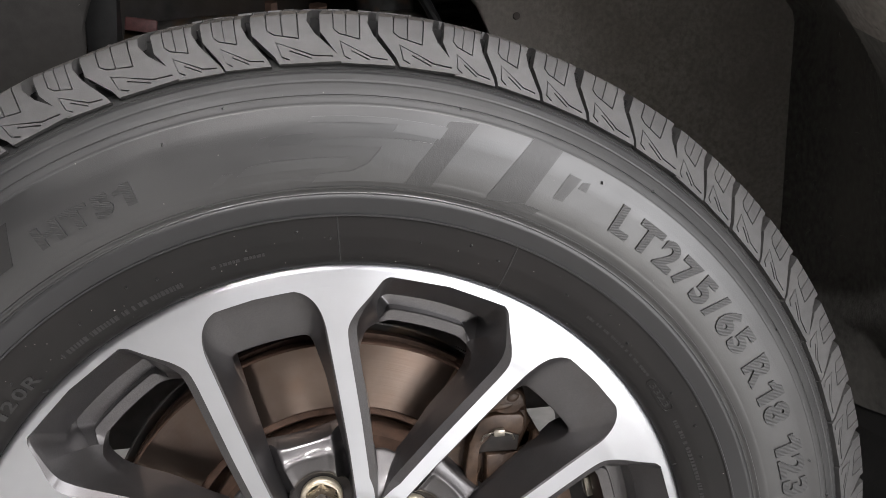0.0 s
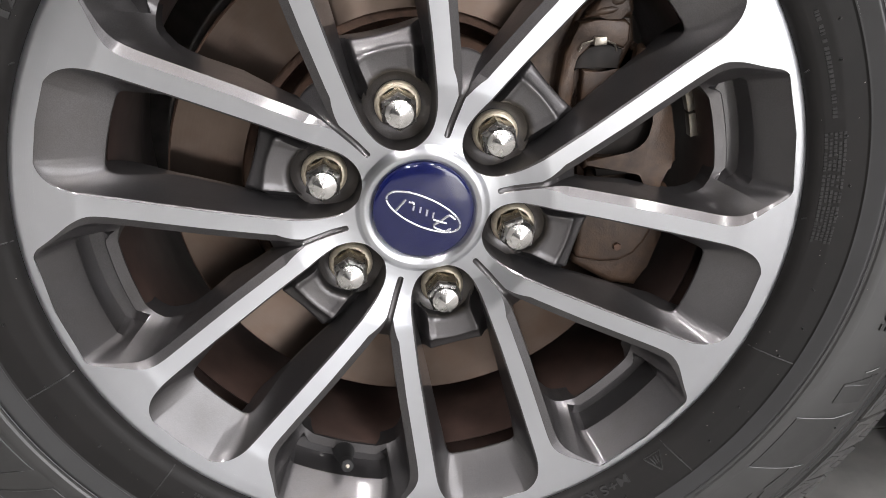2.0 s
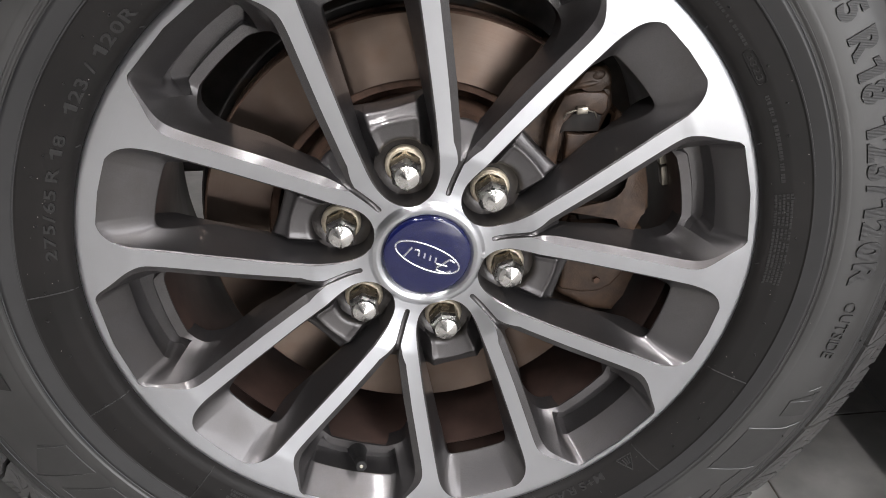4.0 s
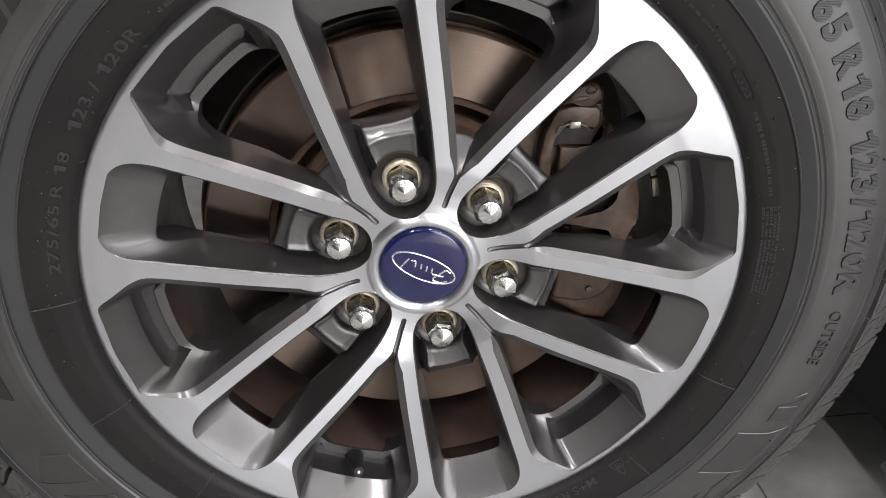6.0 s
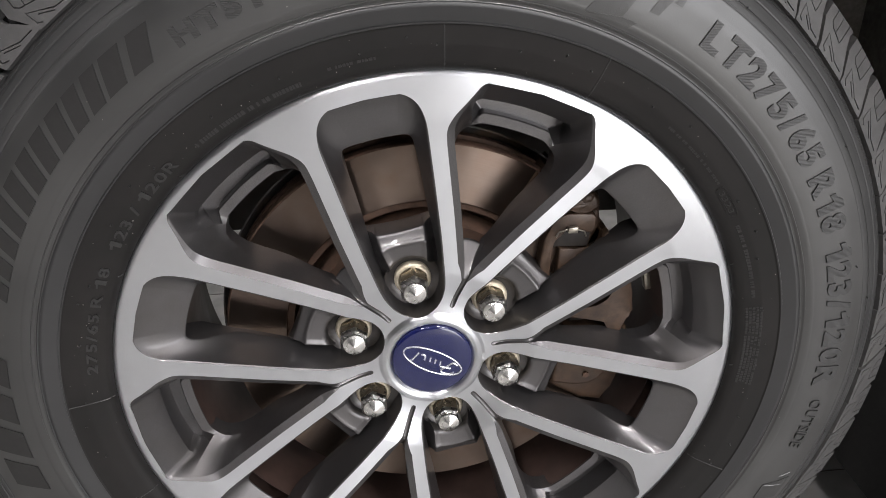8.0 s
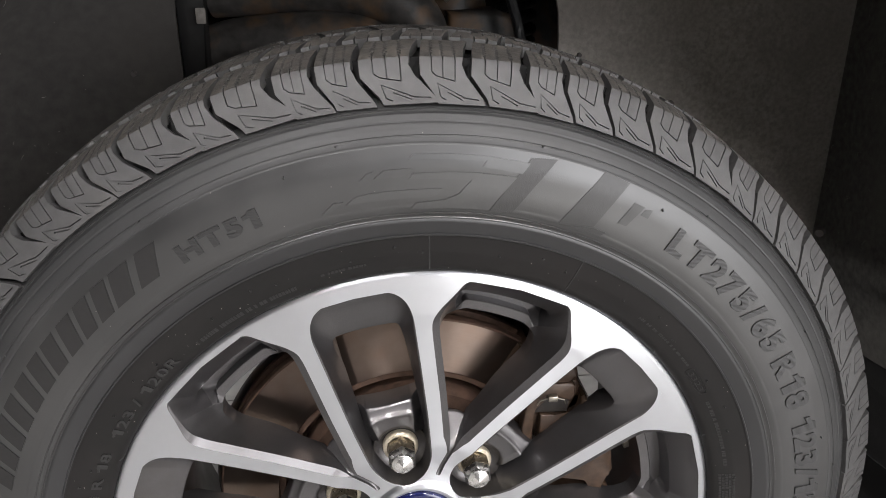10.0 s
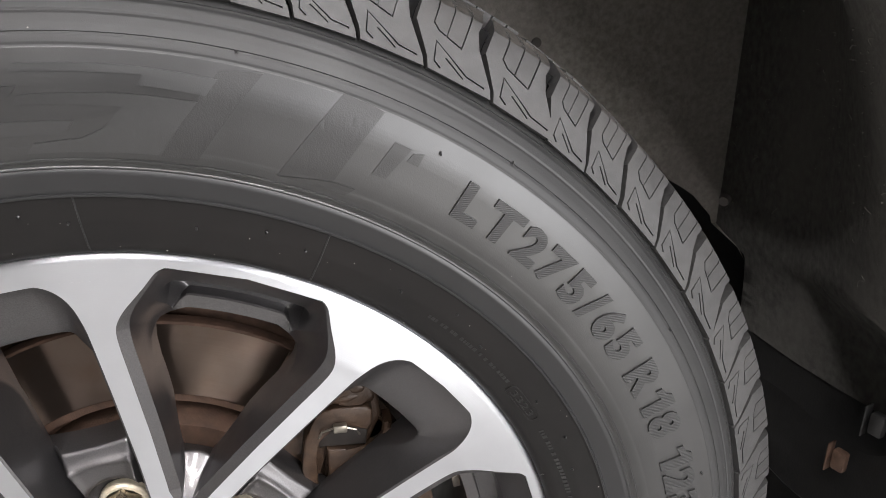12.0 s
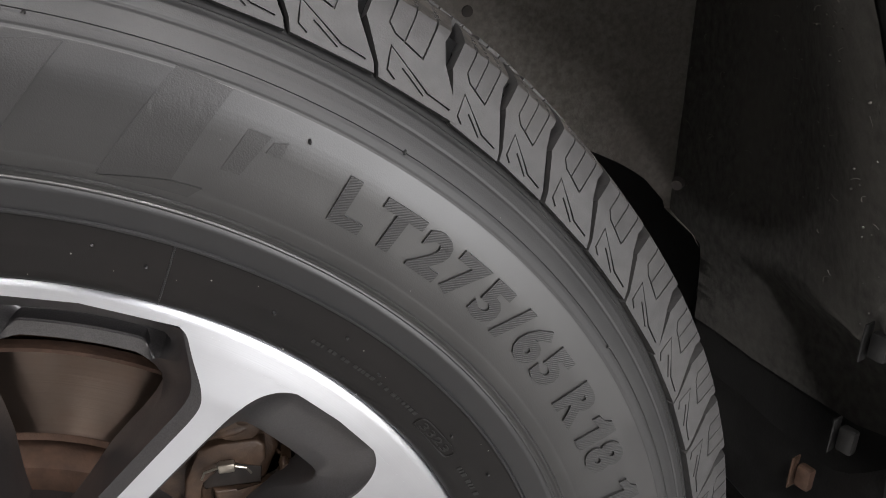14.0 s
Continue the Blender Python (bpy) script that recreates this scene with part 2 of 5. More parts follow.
def smooth(a, b, x):
    t = min(max((x - a) / (b - a), 0.0), 1.0)
    return t * t * (3 - 2 * t)


def lerp(a, b, t):
    return a + (b - a) * t


def box(bm, x0, x1, y0, y1, z0, z1, bevel=0.0, seg=2, mat=0):
    made = bmesh.ops.create_cube(bm, size=1, matrix=Matrix.Translation(((x0 + x1) / 2, (y0 + y1) / 2, (z0 + z1) / 2)) @ Matrix.Diagonal((x1 - x0, y1 - y0, z1 - z0, 1)))
    fs = {f for v in made["verts"] for f in v.link_faces}
    for f in fs:
        f.material_index = mat
    if bevel:
        es = {e for v in made["verts"] for e in v.link_edges}
        bmesh.ops.bevel(bm, geom=list(es), offset=bevel, segments=seg, affect="EDGES", profile=0.5)


def revolve(bm, profile, n=180, mats=None, a0=0.0, a1=360.0):
    """A surface about the y axis from (radius, y) points; mats: material of each stretch."""
    full = abs(a1 - a0 - 360) < 1e-6
    count = n if full else n + 1
    rings = []
    for r, y in profile:
        rings.append([bm.verts.new((r * math.cos(radians(a0 + (a1 - a0) * i / n)), y, r * math.sin(radians(a0 + (a1 - a0) * i / n)))) for i in range(count)])
    for k in range(len(profile) - 1):
        for i in range(n):
            j = (i + 1) % count
            f = bm.faces.new((rings[k][i], rings[k][j], rings[k + 1][j], rings[k + 1][i]))
            f.material_index = mats[k] if mats else 0
    return rings


def loft(bm, loops, mats=None, closed=True):
    """Quads between loops of the same number of points."""
    rows = [[bm.verts.new(p) for p in loop] for loop in loops]
    n = len(loops[0])
    for k in range(len(rows) - 1):
        for i in range(n if closed else n - 1):
            j = (i + 1) % n
            f = bm.faces.new((rows[k][i], rows[k][j], rows[k + 1][j], rows[k + 1][i]))
            f.material_index = mats[k] if mats else 0
    return rows


def prism(bm, poly, y0, y1, bevel=0.0, mat=0, seg=2):
    """A block with an outline of (x, z) points between two depths y."""
    a = [bm.verts.new((x, y0, z)) for x, z in poly]
    b = [bm.verts.new((x, y1, z)) for x, z in poly]
    fs = [bm.faces.new(a), bm.faces.new(b[::-1])]
    n = len(poly)
    for i in range(n):
        fs.append(bm.faces.new((a[i], b[i], b[(i + 1) % n], a[(i + 1) % n])))
    for f in fs:
        f.material_index = mat
    if bevel:
        es = {e for v in a for e in v.link_edges if e.other_vert(v) in a}
        bmesh.ops.bevel(bm, geom=list(es), offset=bevel, segments=seg, affect="EDGES", profile=0.5, clamp_overlap=True)


def tube(bm, pts, radius, n=12, mat=0, squash=1.0):
    """A round tube along points; radius is a number or one for each point."""
    pts = [Vector(p) for p in pts]
    rows, up = [], Vector((0, 0, 1))
    for i, p in enumerate(pts):
        d = (pts[min(i + 1, len(pts) - 1)] - pts[max(i - 1, 0)]).normalized()
        side = d.cross(up)
        if side.length < 1e-3:
            side = d.cross(Vector((1, 0, 0)))
        side.normalize()
        top = side.cross(d).normalized()
        r = radius[i] if isinstance(radius, (list, tuple)) else radius
        rows.append([p + side * (r * math.cos(2 * math.pi * k / n)) + top * (r * squash * math.sin(2 * math.pi * k / n)) for k in range(n)])
    made = loft(bm, rows)
    for row in (made[0], made[-1]):
        bm.faces.new(row)
    for f in bm.faces:
        if mat and f.material_index == 0:
            f.material_index = mat


def spline(points, n=8):
    """A smooth curve through points (Catmull-Rom)."""
    ps = [Vector(p) for p in points]
    ps = [2 * ps[0] - ps[1]] + ps + [2 * ps[-1] - ps[-2]]
    out = []
    for i in range(1, len(ps) - 2):
        for k in range(n):
            t = k / n
            a, b, c, d = ps[i - 1:i + 3]
            out.append(0.5 * (2 * b + (c - a) * t + (2 * a - 5 * b + 4 * c - d) * t * t + (3 * b - a - 3 * c + d) * t ** 3))
    return out + [ps[-2]]


# ---- room ----
X0, X1, Y0, Y1 = -4.2, 6.0, DAY_Y, 3.4
bm = bmesh.new()
box(bm, X0, X1, Y0, Y1, -0.12, -0.0018)
floor = tagged(finish("floor", bm, M_GROUT), "grey tiled floor under the parked car", "floor", kind="structure")
bm = bmesh.new()
box(bm, X0 - 0.15, X1 + 0.15, Y0 - 0.15, Y1 + 0.15, CEILING, CEILING + 0.15)
tagged(finish("ceiling", bm, M_CEIL), "plain grey ceiling over the workshop", "ceiling", kind="structure")
for nm, b in (("wall_north", (X0, X1, Y1, Y1 + 0.15)),
              ("wall_west", (X0 - 0.15, X0, Y0 - 0.15, Y1 + 0.15)), ("wall_east", (X1, X1 + 0.15, Y0 - 0.15, Y1 + 0.15))):
    bm = bmesh.new()
    box(bm, *b, -0.12, CEILING)
    tagged(finish(nm, bm, M_WALL), "plain grey painted workshop wall", "wall", kind="structure")
bm = bmesh.new()
box(bm, X0, DOOR_X0, Y0 - 0.15, Y0, -0.12, CEILING)
box(bm, DOOR_X1, X1, Y0 - 0.15, Y0, -0.12, CEILING)
box(bm, DOOR_X0, DOOR_X1, Y0 - 0.15, Y0, DOOR_Z, CEILING)
tagged(finish("wall_south", bm, M_WALL), "grey workshop wall with a wide doorway", "wall", kind="structure")


def ceiling_light(x, y, length, width):
    t = thing("ceiling_light", "white rectangular ceiling light, switched on", "ceiling light", "lights on the ceiling", pose(x, y, CEILING))
    bm = bmesh.new()
    box(bm, -length / 2 - 0.02, length / 2 + 0.02, -width / 2 - 0.02, width / 2 + 0.02, -0.06, 0, 0.004)
    part("housing", bm, M_LAMPBODY, t)
    bm = bmesh.new()
    box(bm, -length / 2, length / 2, -width / 2, width / 2, -0.068, -0.0605, 0.002)
    part("diffuser", bm, M_GLOW, t, "lit white diffuser")
    return t


for lx, ly, ll, lw, watts in LAMPS:
    ceiling_light(lx, ly, ll, lw)

# ---- wheel: rim ----
wheel = thing("wheel", "two-tone alloy wheel with a black all-season tyre, standing on the tiles", "wheel", at=pose(0, 0, AXLE))
rim = new("rim")
rim.parent = wheel
tagged(rim, "machined silver and charcoal twelve-spoke alloy rim")

A_AXIS, R_IN, R_OUT = 101.3, 0.0330, 0.2450   # direction of a window with a nut in it; hub bore; outer edge
# half outlines of the two kinds of window: mm along the axis, mm across
HALF_A = [(42, 0), (42.4, 5), (44.3, 10), (48, 15), (53, 18.8), (59, 21.4), (66, 23.2), (74, 24.4), (90, 26.4), (111, 28.9), (157, 33), (195, 36), (206, 36.8), (213, 36.4), (219, 34.8), (224.2, 31.6), (227.6, 27.8), (229.8, 23.5)]
HALF_B = [(50, 0), (50.5, 1.2), (52, 1.7), (78, 1.8), (88, 2.8), (98, 6.3), (135, 22.0), (187, 45.6), (195, 48.6), (201, 49.6), (208.5, 48.8), (216, 46.4), (229.0, 42.0), (232.8, 40.0), (235.2, 36.8)]


def rounded(half):
    """The same outline with its corners cut twice."""
    for cut in (2.2, 0.9):
        pts = [half[0]]
        for (a, b), (c, d) in zip(half, half[1:]):
            k = min(0.25, cut / max(math.hypot(c - a, d - b), 1e-6))
            pts += [(lerp(a, c, k), lerp(b, d, k)), (lerp(c, a, k), lerp(d, b, k))]
        half = pts[:1] + pts[2:-1] + [half[-1]] if pts[1] == pts[0] else pts + [half[-1]]
    return half


HALF_A, HALF_B = rounded(HALF_A), rounded(HALF_B)


def face_y(r):
    """Depth of the machined face at a radius."""
    return float(np.interp(r * 1000, [33, 34.5, 38, 41, 44, 52, 62, 84, 120, 180, 202, 210, 233, 242, 245], [24, 21, 19.5, 20.5, 23, 23.2, 22, 14.2, 10.6, 4.8, 2.3, 0.9, 0.0, 0.2, 1.6])) / 1000


def fine_line(half):
    """Radii and angles along a half outline, in small steps so that straight edges stay straight."""
    pts = [half[0]]
    for (a, b), (c, d) in zip(half, half[1:]):
        steps = max(2, int(math.hypot(c - a, d - b) / 0.8))
        pts += [(lerp(a, c, k / steps), lerp(b, d, k / steps)) for k in range(1, steps + 1)]
    return [math.hypot(*p) for p in pts], [math.atan2(p[1], p[0]) for p in pts]


FINE = {id(HALF_A): fine_line(HALF_A), id(HALF_B): fine_line(HALF_B)}


def half_angle(half, r):
    rs, angles_at = FINE[id(half)]
    if r * 1000 < rs[0] or r * 1000 > rs[-1]:
        return 0.0
    return math.degrees(np.interp(r * 1000, rs, angles_at))


def rim_point(r, a, y):
    return (r * math.cos(radians(a)), y, r * math.sin(radians(a)))


def bevels(r):
    """Widths of the painted bevels along the two sides of a spoke."""
    ramp = min(max((r - 0.079) / 0.016, 0.0), 1.0)
    return (0.0004 + 0.0008 * smooth(0.050, 0.080, r) * (1 - smooth(0.200, 0.222, r)), 0.0004 + 0.0054 * ramp * (1 - 0.75 * smooth(0.200, 0.232, r)))


radii = set(np.linspace(R_IN, R_OUT, 140)) | {0.0345, 0.038, 0.041, 0.044, 0.202, 0.206, 0.210, 0.2422, 0.2436}
for half in (HALF_A, HALF_B):
    ends = [math.hypot(*p) / 1000 for p in half]
    radii |= set(ends) | {ends[0] - 1e-5, ends[-1] + 1e-5}
    radii |= set(np.linspace(ends[0], ends[0] + 0.012, 8)) | set(np.linspace(ends[-1] - 0.045, ends[-1], 40))
radii = sorted(radii)
COLS = 27


def face_strip(bm, axis, sign, r0, r1):
    """The turned face and its painted bevels over one twelfth of the wheel, between two radii."""
    span = [r for r in radii if r0 <= r <= r1]
    rows = []
    for r in span:
        lo, hi = half_angle(HALF_A, r), 30 - half_angle(HALF_B, r)
        wa, wb = bevels(r)
        ba, bb = (math.degrees(wa / r) if lo else 0), (math.degrees(wb / r) if hi < 30 else 0)
        stops = [lo, lo + ba] + [lerp(lo + ba, hi - bb, c / (COLS - 2)) for c in range(1, COLS - 2)] + [hi - bb, hi]
        drop = [wa * 0.75 if lo else 0] + [0] * (COLS - 1) + [wb * 0.6 if hi < 30 else 0]
        rows.append([bm.verts.new(rim_point(r, axis + sign * a, face_y(r) + d)) for a, d in zip(stops, drop)])
    for k in range(len(rows) - 1):
        cut_a, cut_b = half_angle(HALF_A, span[k]) and half_angle(HALF_A, span[k + 1]), half_angle(HALF_B, span[k]) and half_angle(HALF_B, span[k + 1])
        for c in range(COLS):
            f = bm.faces.new((rows[k][c], rows[k][c + 1], rows[k + 1][c + 1], rows[k + 1][c]))
            f.material_index = 1 if (c == 0 and cut_a) or (c == COLS - 1 and cut_b) else 0


def true_normals(ob):
    """Normals of the turned face, so that its sheen runs evenly over all the spokes."""
    me = ob.data
    if sum(p.normal.y * p.area for p in me.polygons if p.material_index == 0) > 0:
        me.flip_normals()
    normals = []
    for poly in me.polygons:
        face_normal = poly.normal if poly.normal.y < 0.2 else -poly.normal
        for li in poly.loop_indices:
            v = me.vertices[me.loops[li].vertex_index].co
            r = math.hypot(v.x, v.z)
            if poly.material_index == 0 and r < 0.2440:
                step = 0.0025 if 0.046 < r < 0.2395 else 0.0005
                slope = (face_y(r + step) - face_y(r - step)) / (2 * step)
                normals.append(Vector((slope * v.x / r, -1, slope * v.z / r)).normalized())
            else:
                normals.append(face_normal if poly.material_index or r < 0.2445 else Vector((v.x / r, -0.6, v.z / r)).normalized())
    me.normals_split_custom_set(normals)


R_HUB = min(radii, key=lambda r: abs(r - 0.052))
R_FLARE = min(radii, key=lambda r: abs(r - 0.204))
hub_bm, flange_bm = bmesh.new(), bmesh.new()
for sector in range(6):
    for sign in (1, -1):
        axis = A_AXIS - 60 * sector
        face_strip(hub_bm, axis, sign, R_IN, R_HUB)
        face_strip(flange_bm, axis, sign, R_FLARE, R_OUT)
        bm = bmesh.new()
        face_strip(bm, axis, sign, R_HUB, R_FLARE)
        bmesh.ops.remove_doubles(bm, verts=bm.verts, dist=2e-6)
        true_normals(part("spoke", bm, [M_FACE, M_PAINT], rim, "bright lathe-turned spoke face with painted edges", 18))
# outer lip that turns back towards the tyre
revolve(flange_bm, [(R_OUT, face_y(R_OUT)), (0.2458, 0.0032), (0.2455, 0.008), (0.240, 0.014)], 240)
for nm, bm in (("hub_ring", hub_bm), ("outer_flange", flange_bm)):
    bmesh.ops.remove_doubles(bm, verts=bm.verts, dist=2e-6)
    true_normals(part(nm, bm, [M_FACE, M_PAINT], rim, "bright lathe-turned aluminium ring", 18))


def outline(half):
    """The whole window outline: out along one side, round the outer edge, back along the other."""
    pts = []
    for (a, b), (c, d) in zip(half, half[1:]):
        steps = max(1, int(math.hypot(c - a, d - b) / 4))
        pts += [(lerp(a, c, k / steps), lerp(b, d, k / steps)) for k in range(steps)]
    last = half[-1]
    r, a = math.hypot(*last), math.atan2(last[1], last[0])
    arc = [(r * math.cos(a * (1 - 2 * k / 28)), r * math.sin(a * (1 - 2 * k / 28))) for k in range(29)]
    return pts + arc + [(p, -q) for p, q in pts[:0:-1]]


def place(axis, al, ac, y):
    """From mm along and across an axis, and depth in mm, to the wheel."""
    a = radians(axis)
    return ((al * math.cos(a) - ac * math.sin(a)) / 1000, y / 1000, (al * math.sin(a) + ac * math.cos(a)) / 1000)


def edge_y(al, ac, kind):
    r = math.hypot(al, ac) / 1000
    return (face_y(r) + bevels(r)[kind] * (0.6 if kind else 0.75)) * 1000


# the same for the windows with a nut: mm along the face edge, and the inner opening's mm along and across
A_FROM = [42, 74, 90, 105, 125, 157, 195, 206, 213, 219, 224.2, 227.6, 229.8]
A_ALONG = [43.5, 75, 91.5, 107, 126, 156, 183, 189.5, 192.8, 194.4, 195.2, 195.6, 195.8]
A_ACROSS = [0.0, 23.2, 24.9, 25.2, 25.4, 26.4, 26.6, 26.2, 25.4, 23.8, 21.4, 19.0, 16.5]


def layers_a(al, ac):
    """Walls that fall from the face edge to a squarer opening, shallow at the outer end and deep beside the pad."""
    y = edge_y(al, ac, 0)
    inner = 1 - smooth(70, 105, al)
    if al > 229.7:
        a_in = math.atan2(16.5 * ac / 23.5, 195.8)
        ia, ic = 196.5 * math.cos(a_in), 196.5 * math.sin(a_in)
    else:
        ia, ic = float(np.interp(al, A_FROM, A_ALONG)), math.copysign(float(np.interp(al, A_FROM, A_ACROSS)), ac)
        ic = ac * 0.95 if al < 70 else ic
    deep = lerp(lerp(43, 18.5, smooth(150, 194, ia)), 50, inner)
    s = smooth(185, 196, ia)
    mid = lambda k, d: (lerp(al, ia, k), lerp(ac, ic, k), lerp(y, deep, d))
    return [(al, ac, y), mid(0.03, 0.05), mid(0.30, 0.33), mid(0.65, 0.67), mid(0.96, 0.95), (ia, ic, deep), (ia - 0.4 * s, ic * 0.99, deep + 1.0), (ia + 3.0 * s, ic * 1.0, deep + 3.5), (ia + 14 * s, ic * 1.03, max(deep + 8, 50 - 18 * s))]


# from the face edge of an open window to the rounded inner opening behind it: mm along, and the inner mm along and across
B_FROM = [84, 98, 110, 135, 160, 180, 190, 200, 206, 214, 224, 230, 235.2]
B_ALONG = [104, 107, 114, 138, 157, 168.5, 176, 185, 189.5, 193.5, 196.4, 197.6, 198.4]
B_ACROSS = [3.5, 9.6, 12.4, 21.6, 32.3, 37.2, 39.0, 38.6, 37.0, 33.0, 28.4, 26.0, 24.0]


def layers_b(al, ac):
    """Side walls that narrow to a rounded opening; at the outer end a band, a groove and a raised inner ledge."""
    y = edge_y(al, ac, 1)
    s, slot = smooth(218, 232, al), 1 - smooth(84, 98, al)
    side = 1.0 if ac >= 0 else -1.0
    if al > 234.9:
        r_in, a_in = 199.85, math.atan2(24.0 * ac / 36.8, 198.4)
        ia, ic = r_in * math.cos(a_in), r_in * math.sin(a_in)
    else:
        ia, ic = float(np.interp(al, B_FROM, B_ALONG)), side * float(np.interp(al, B_FROM, B_ACROSS))
    if al < 98:
        ia, ic = lerp(ia, al, slot), lerp(ic, ac, slot)

    def at(k, deep, outer):
        """A point k of the way in on the sides, or at the outer end (less along, part across, depth)."""
        p = (lerp(al, ia, k), lerp(ac, ic, k), lerp(lerp(y, 35.0, deep), y + 3.5 * min(1.0, deep * 2), slot))
        q = (al - outer[0], ac * outer[1], outer[2])
        return tuple(lerp(u, v, s) for u, v in zip(p, q))

    def near(k, deep, out, depth):
        """A point k of the way in on the sides, or on the ledge, a little outside the opening."""
        t = smooth(218, 232, al)
        p, q = at(k, deep, (0, 1, 0)) if s == 0 else (lerp(al, ia, k), lerp(ac, ic, k), lerp(y, 35.0, deep)), (ia + out, ic * 1.04, depth)
        return tuple(lerp(u, v, t) for u, v in zip(p, q))

    last = lambda d: (ia, ic, lerp(d, y + 4.0, slot))
    return [(al, ac, y), at(0.05, 0.05, (0.7, 0.985, y + 1.0)), at(0.26, 0.24, (7.5, 0.965, 11.0)), at(0.48, 0.48, (15.0, 0.945, 20.0)),
            at(0.62, 0.66, (17.0, 0.925, 23.0)), at(0.74, 0.80, (17.5, 0.90, 44.0)), near(0.86, 0.91, 8.6, 44.5), near(0.92, 0.95, 8.3, 35.6),
            near(0.96, 0.985, 7.4, 34.6), last(35.4), last(38.5), last(lerp(44.0, 52.0, smooth(110, 160, al)))]


for half, layers, turn in ((HALF_A, layers_a, 0), (HALF_B, layers_b, 30)):
    pts = [layers(*p) for p in outline(half)]
    for sector in range(6):
        axis = A_AXIS - 60 * sector - turn
        bm = bmesh.new()
        loft(bm, [[place(axis, *q[k]) for q in pts] for k in range(len(pts[0]))])
        part("window_wall", bm, M_PAINT, rim, "charcoal painted window sides", 28)

# saddle pads and nut pockets, one for each nut
def pad_edge(ac):
    """Inner edge of the pad: the round pocket about the nut."""
    return 66.5 + math.sqrt(max(22.3 ** 2 - ac * ac, 0.0))


for sector in range(6):
    axis = A_AXIS - 60 * sector
    bm = bmesh.new()
    # stepped round pocket
    rows = []
    for rad, y in ((24, 41), (23.0, 42), (21.5, 44), (19.5, 45.0), (17.5, 46.5), (10, 46.5)):
        rows.append([place(axis, 66.5 + rad * math.cos(2 * math.pi * k / 48), rad * math.sin(2 * math.pi * k / 48), y) for k in range(48)])
    loft(bm, rows[1:])
    # pad: a flat saddle with rolled edges that falls off to the opening and to both flanks
    grid = []
    for f, y in ((0.0, 48), (0.0, 38.5), (0.02, 36.6), (0.08, 35.2), (0.14, 34.6), (0.20, 34.3), (0.50, 33.6), (0.56, 33.0), (0.61, 32.4), (0.65, 32.6), (0.69, 33.9), (0.76, 35.6), (0.90, 36.8), (0.97, 37.6), (1.0, 39.0), (1.0, 60)):
        row = []
        for ac in (-30, -26, -22.5, -20.4, -18.6, -17.2, -16.0, -14.8, -13.4, -11, -5, 0, 5, 11, 13.4, 14.8, 16.0, 17.2, 18.6, 20.4, 22.5, 26, 30):
            low = float(np.interp(abs(ac), [0, 11, 13.4, 14.8, 16.0, 17.2, 18.6, 20.4, 22.5, 26, 30], [0, 0, -0.2, -1.2, -1.2, 0.4, 4.2, 9.5, 13.0, 15.0, 16.5]))
            low = low if f < 0.72 else max(low, 0.0) * lerp(1, 0.75, (f - 0.72) / 0.28)
            a0 = pad_edge(min(abs(ac), 20.5)) - 4.0 * smooth(17.5, 24.5, abs(ac))
            row.append(place(axis, lerp(a0, 112.5 + 0.003 * ac * ac, f), ac * (0.94 + 0.16 * smooth(0.0, 0.7, f)), min(y + low, 60)))
        grid.append(row)
    loft(bm, grid, closed=False)
    part("hub_pad", bm, M_PAINT, rim, angle=50)

# hollow cones at the inner ends of the open windows, with the shallow slots that lead to them
for sector in range(6):
    axis = A_AXIS - 60 * sector - 30
    bm = bmesh.new()
    rows = []
    for al in (49.6, 50.4, 55, 62, 70, 76, 80, 82, 84, 86, 88, 90, 92, 94, 96, 98, 100, 102, 103.5, 104.6, 105.1, 104.9, 98.0):
        w = float(np.interp(al, [49.6, 51, 52.5, 80, 84, 90, 96, 100, 104], [0.6, 1.6, 2.0, 2.0, 2.7, 4.7, 7.3, 9.0, 10.6]))
        edge = face_y(al / 1000) * 1000 + (0.6 * bevels(al / 1000)[1] * 1000)
        floor_y = face_y(al / 1000) * 1000 + lerp(0.5, 3.2, smooth(49.5, 53, al)) if al < 80 else float(np.interp(al, [80, 84, 90, 98, 103.5, 104.6, 105.1], [18.2, 19.2, 23.6, 31.6, 37.0, 38.2, 39.6]))
        floor_y += {21: 1.6, 22: 13.0}.get(len(rows), 0.0)
        deep = smooth(80, 90, al)
        row = []
        for k in range(25):
            u = k / 12 - 1
            rise = lerp(0.5 * w * u * u, (floor_y - min(edge + 6 * deep, floor_y)) * (0.10 * u * u + 0.90 * abs(u) ** 9), deep)
            row.append(place(axis, al - 2.5 * u * u * smooth(92, 104, al), w * u, floor_y - rise))
        rows.append(row)
    loft(bm, rows, closed=False)
    part("web", bm, M_PAINT, rim, angle=40)

# barrel
bm = bmesh.new()
revolve(bm, [(0.2405, 0.012), (0.232, 0.02), (0.229, 0.05), (0.2075, 0.0540), (0.2012, 0.0385), (0.1998, 0.0375), (0.1990, 0.0450), (0.1985, 0.075), (0.199, 0.11), (0.206, 0.15), (0.212, 0.20), (0.226, 0.214), (0.243, 0.217), (0.243, 0.222)], 200)
part("barrel", bm, M_BARREL, rim, "brown dusty inside of the rim", 40)
# hub core behind the spokes
bm = bmesh.new()
revolve(bm, [(0.030, 0.024), (0.030, 0.06), (0.092, 0.062), (0.092, 0.052), (0.036, 0.05)], 96)
part("hub_core", bm, M_PAINT, rim)

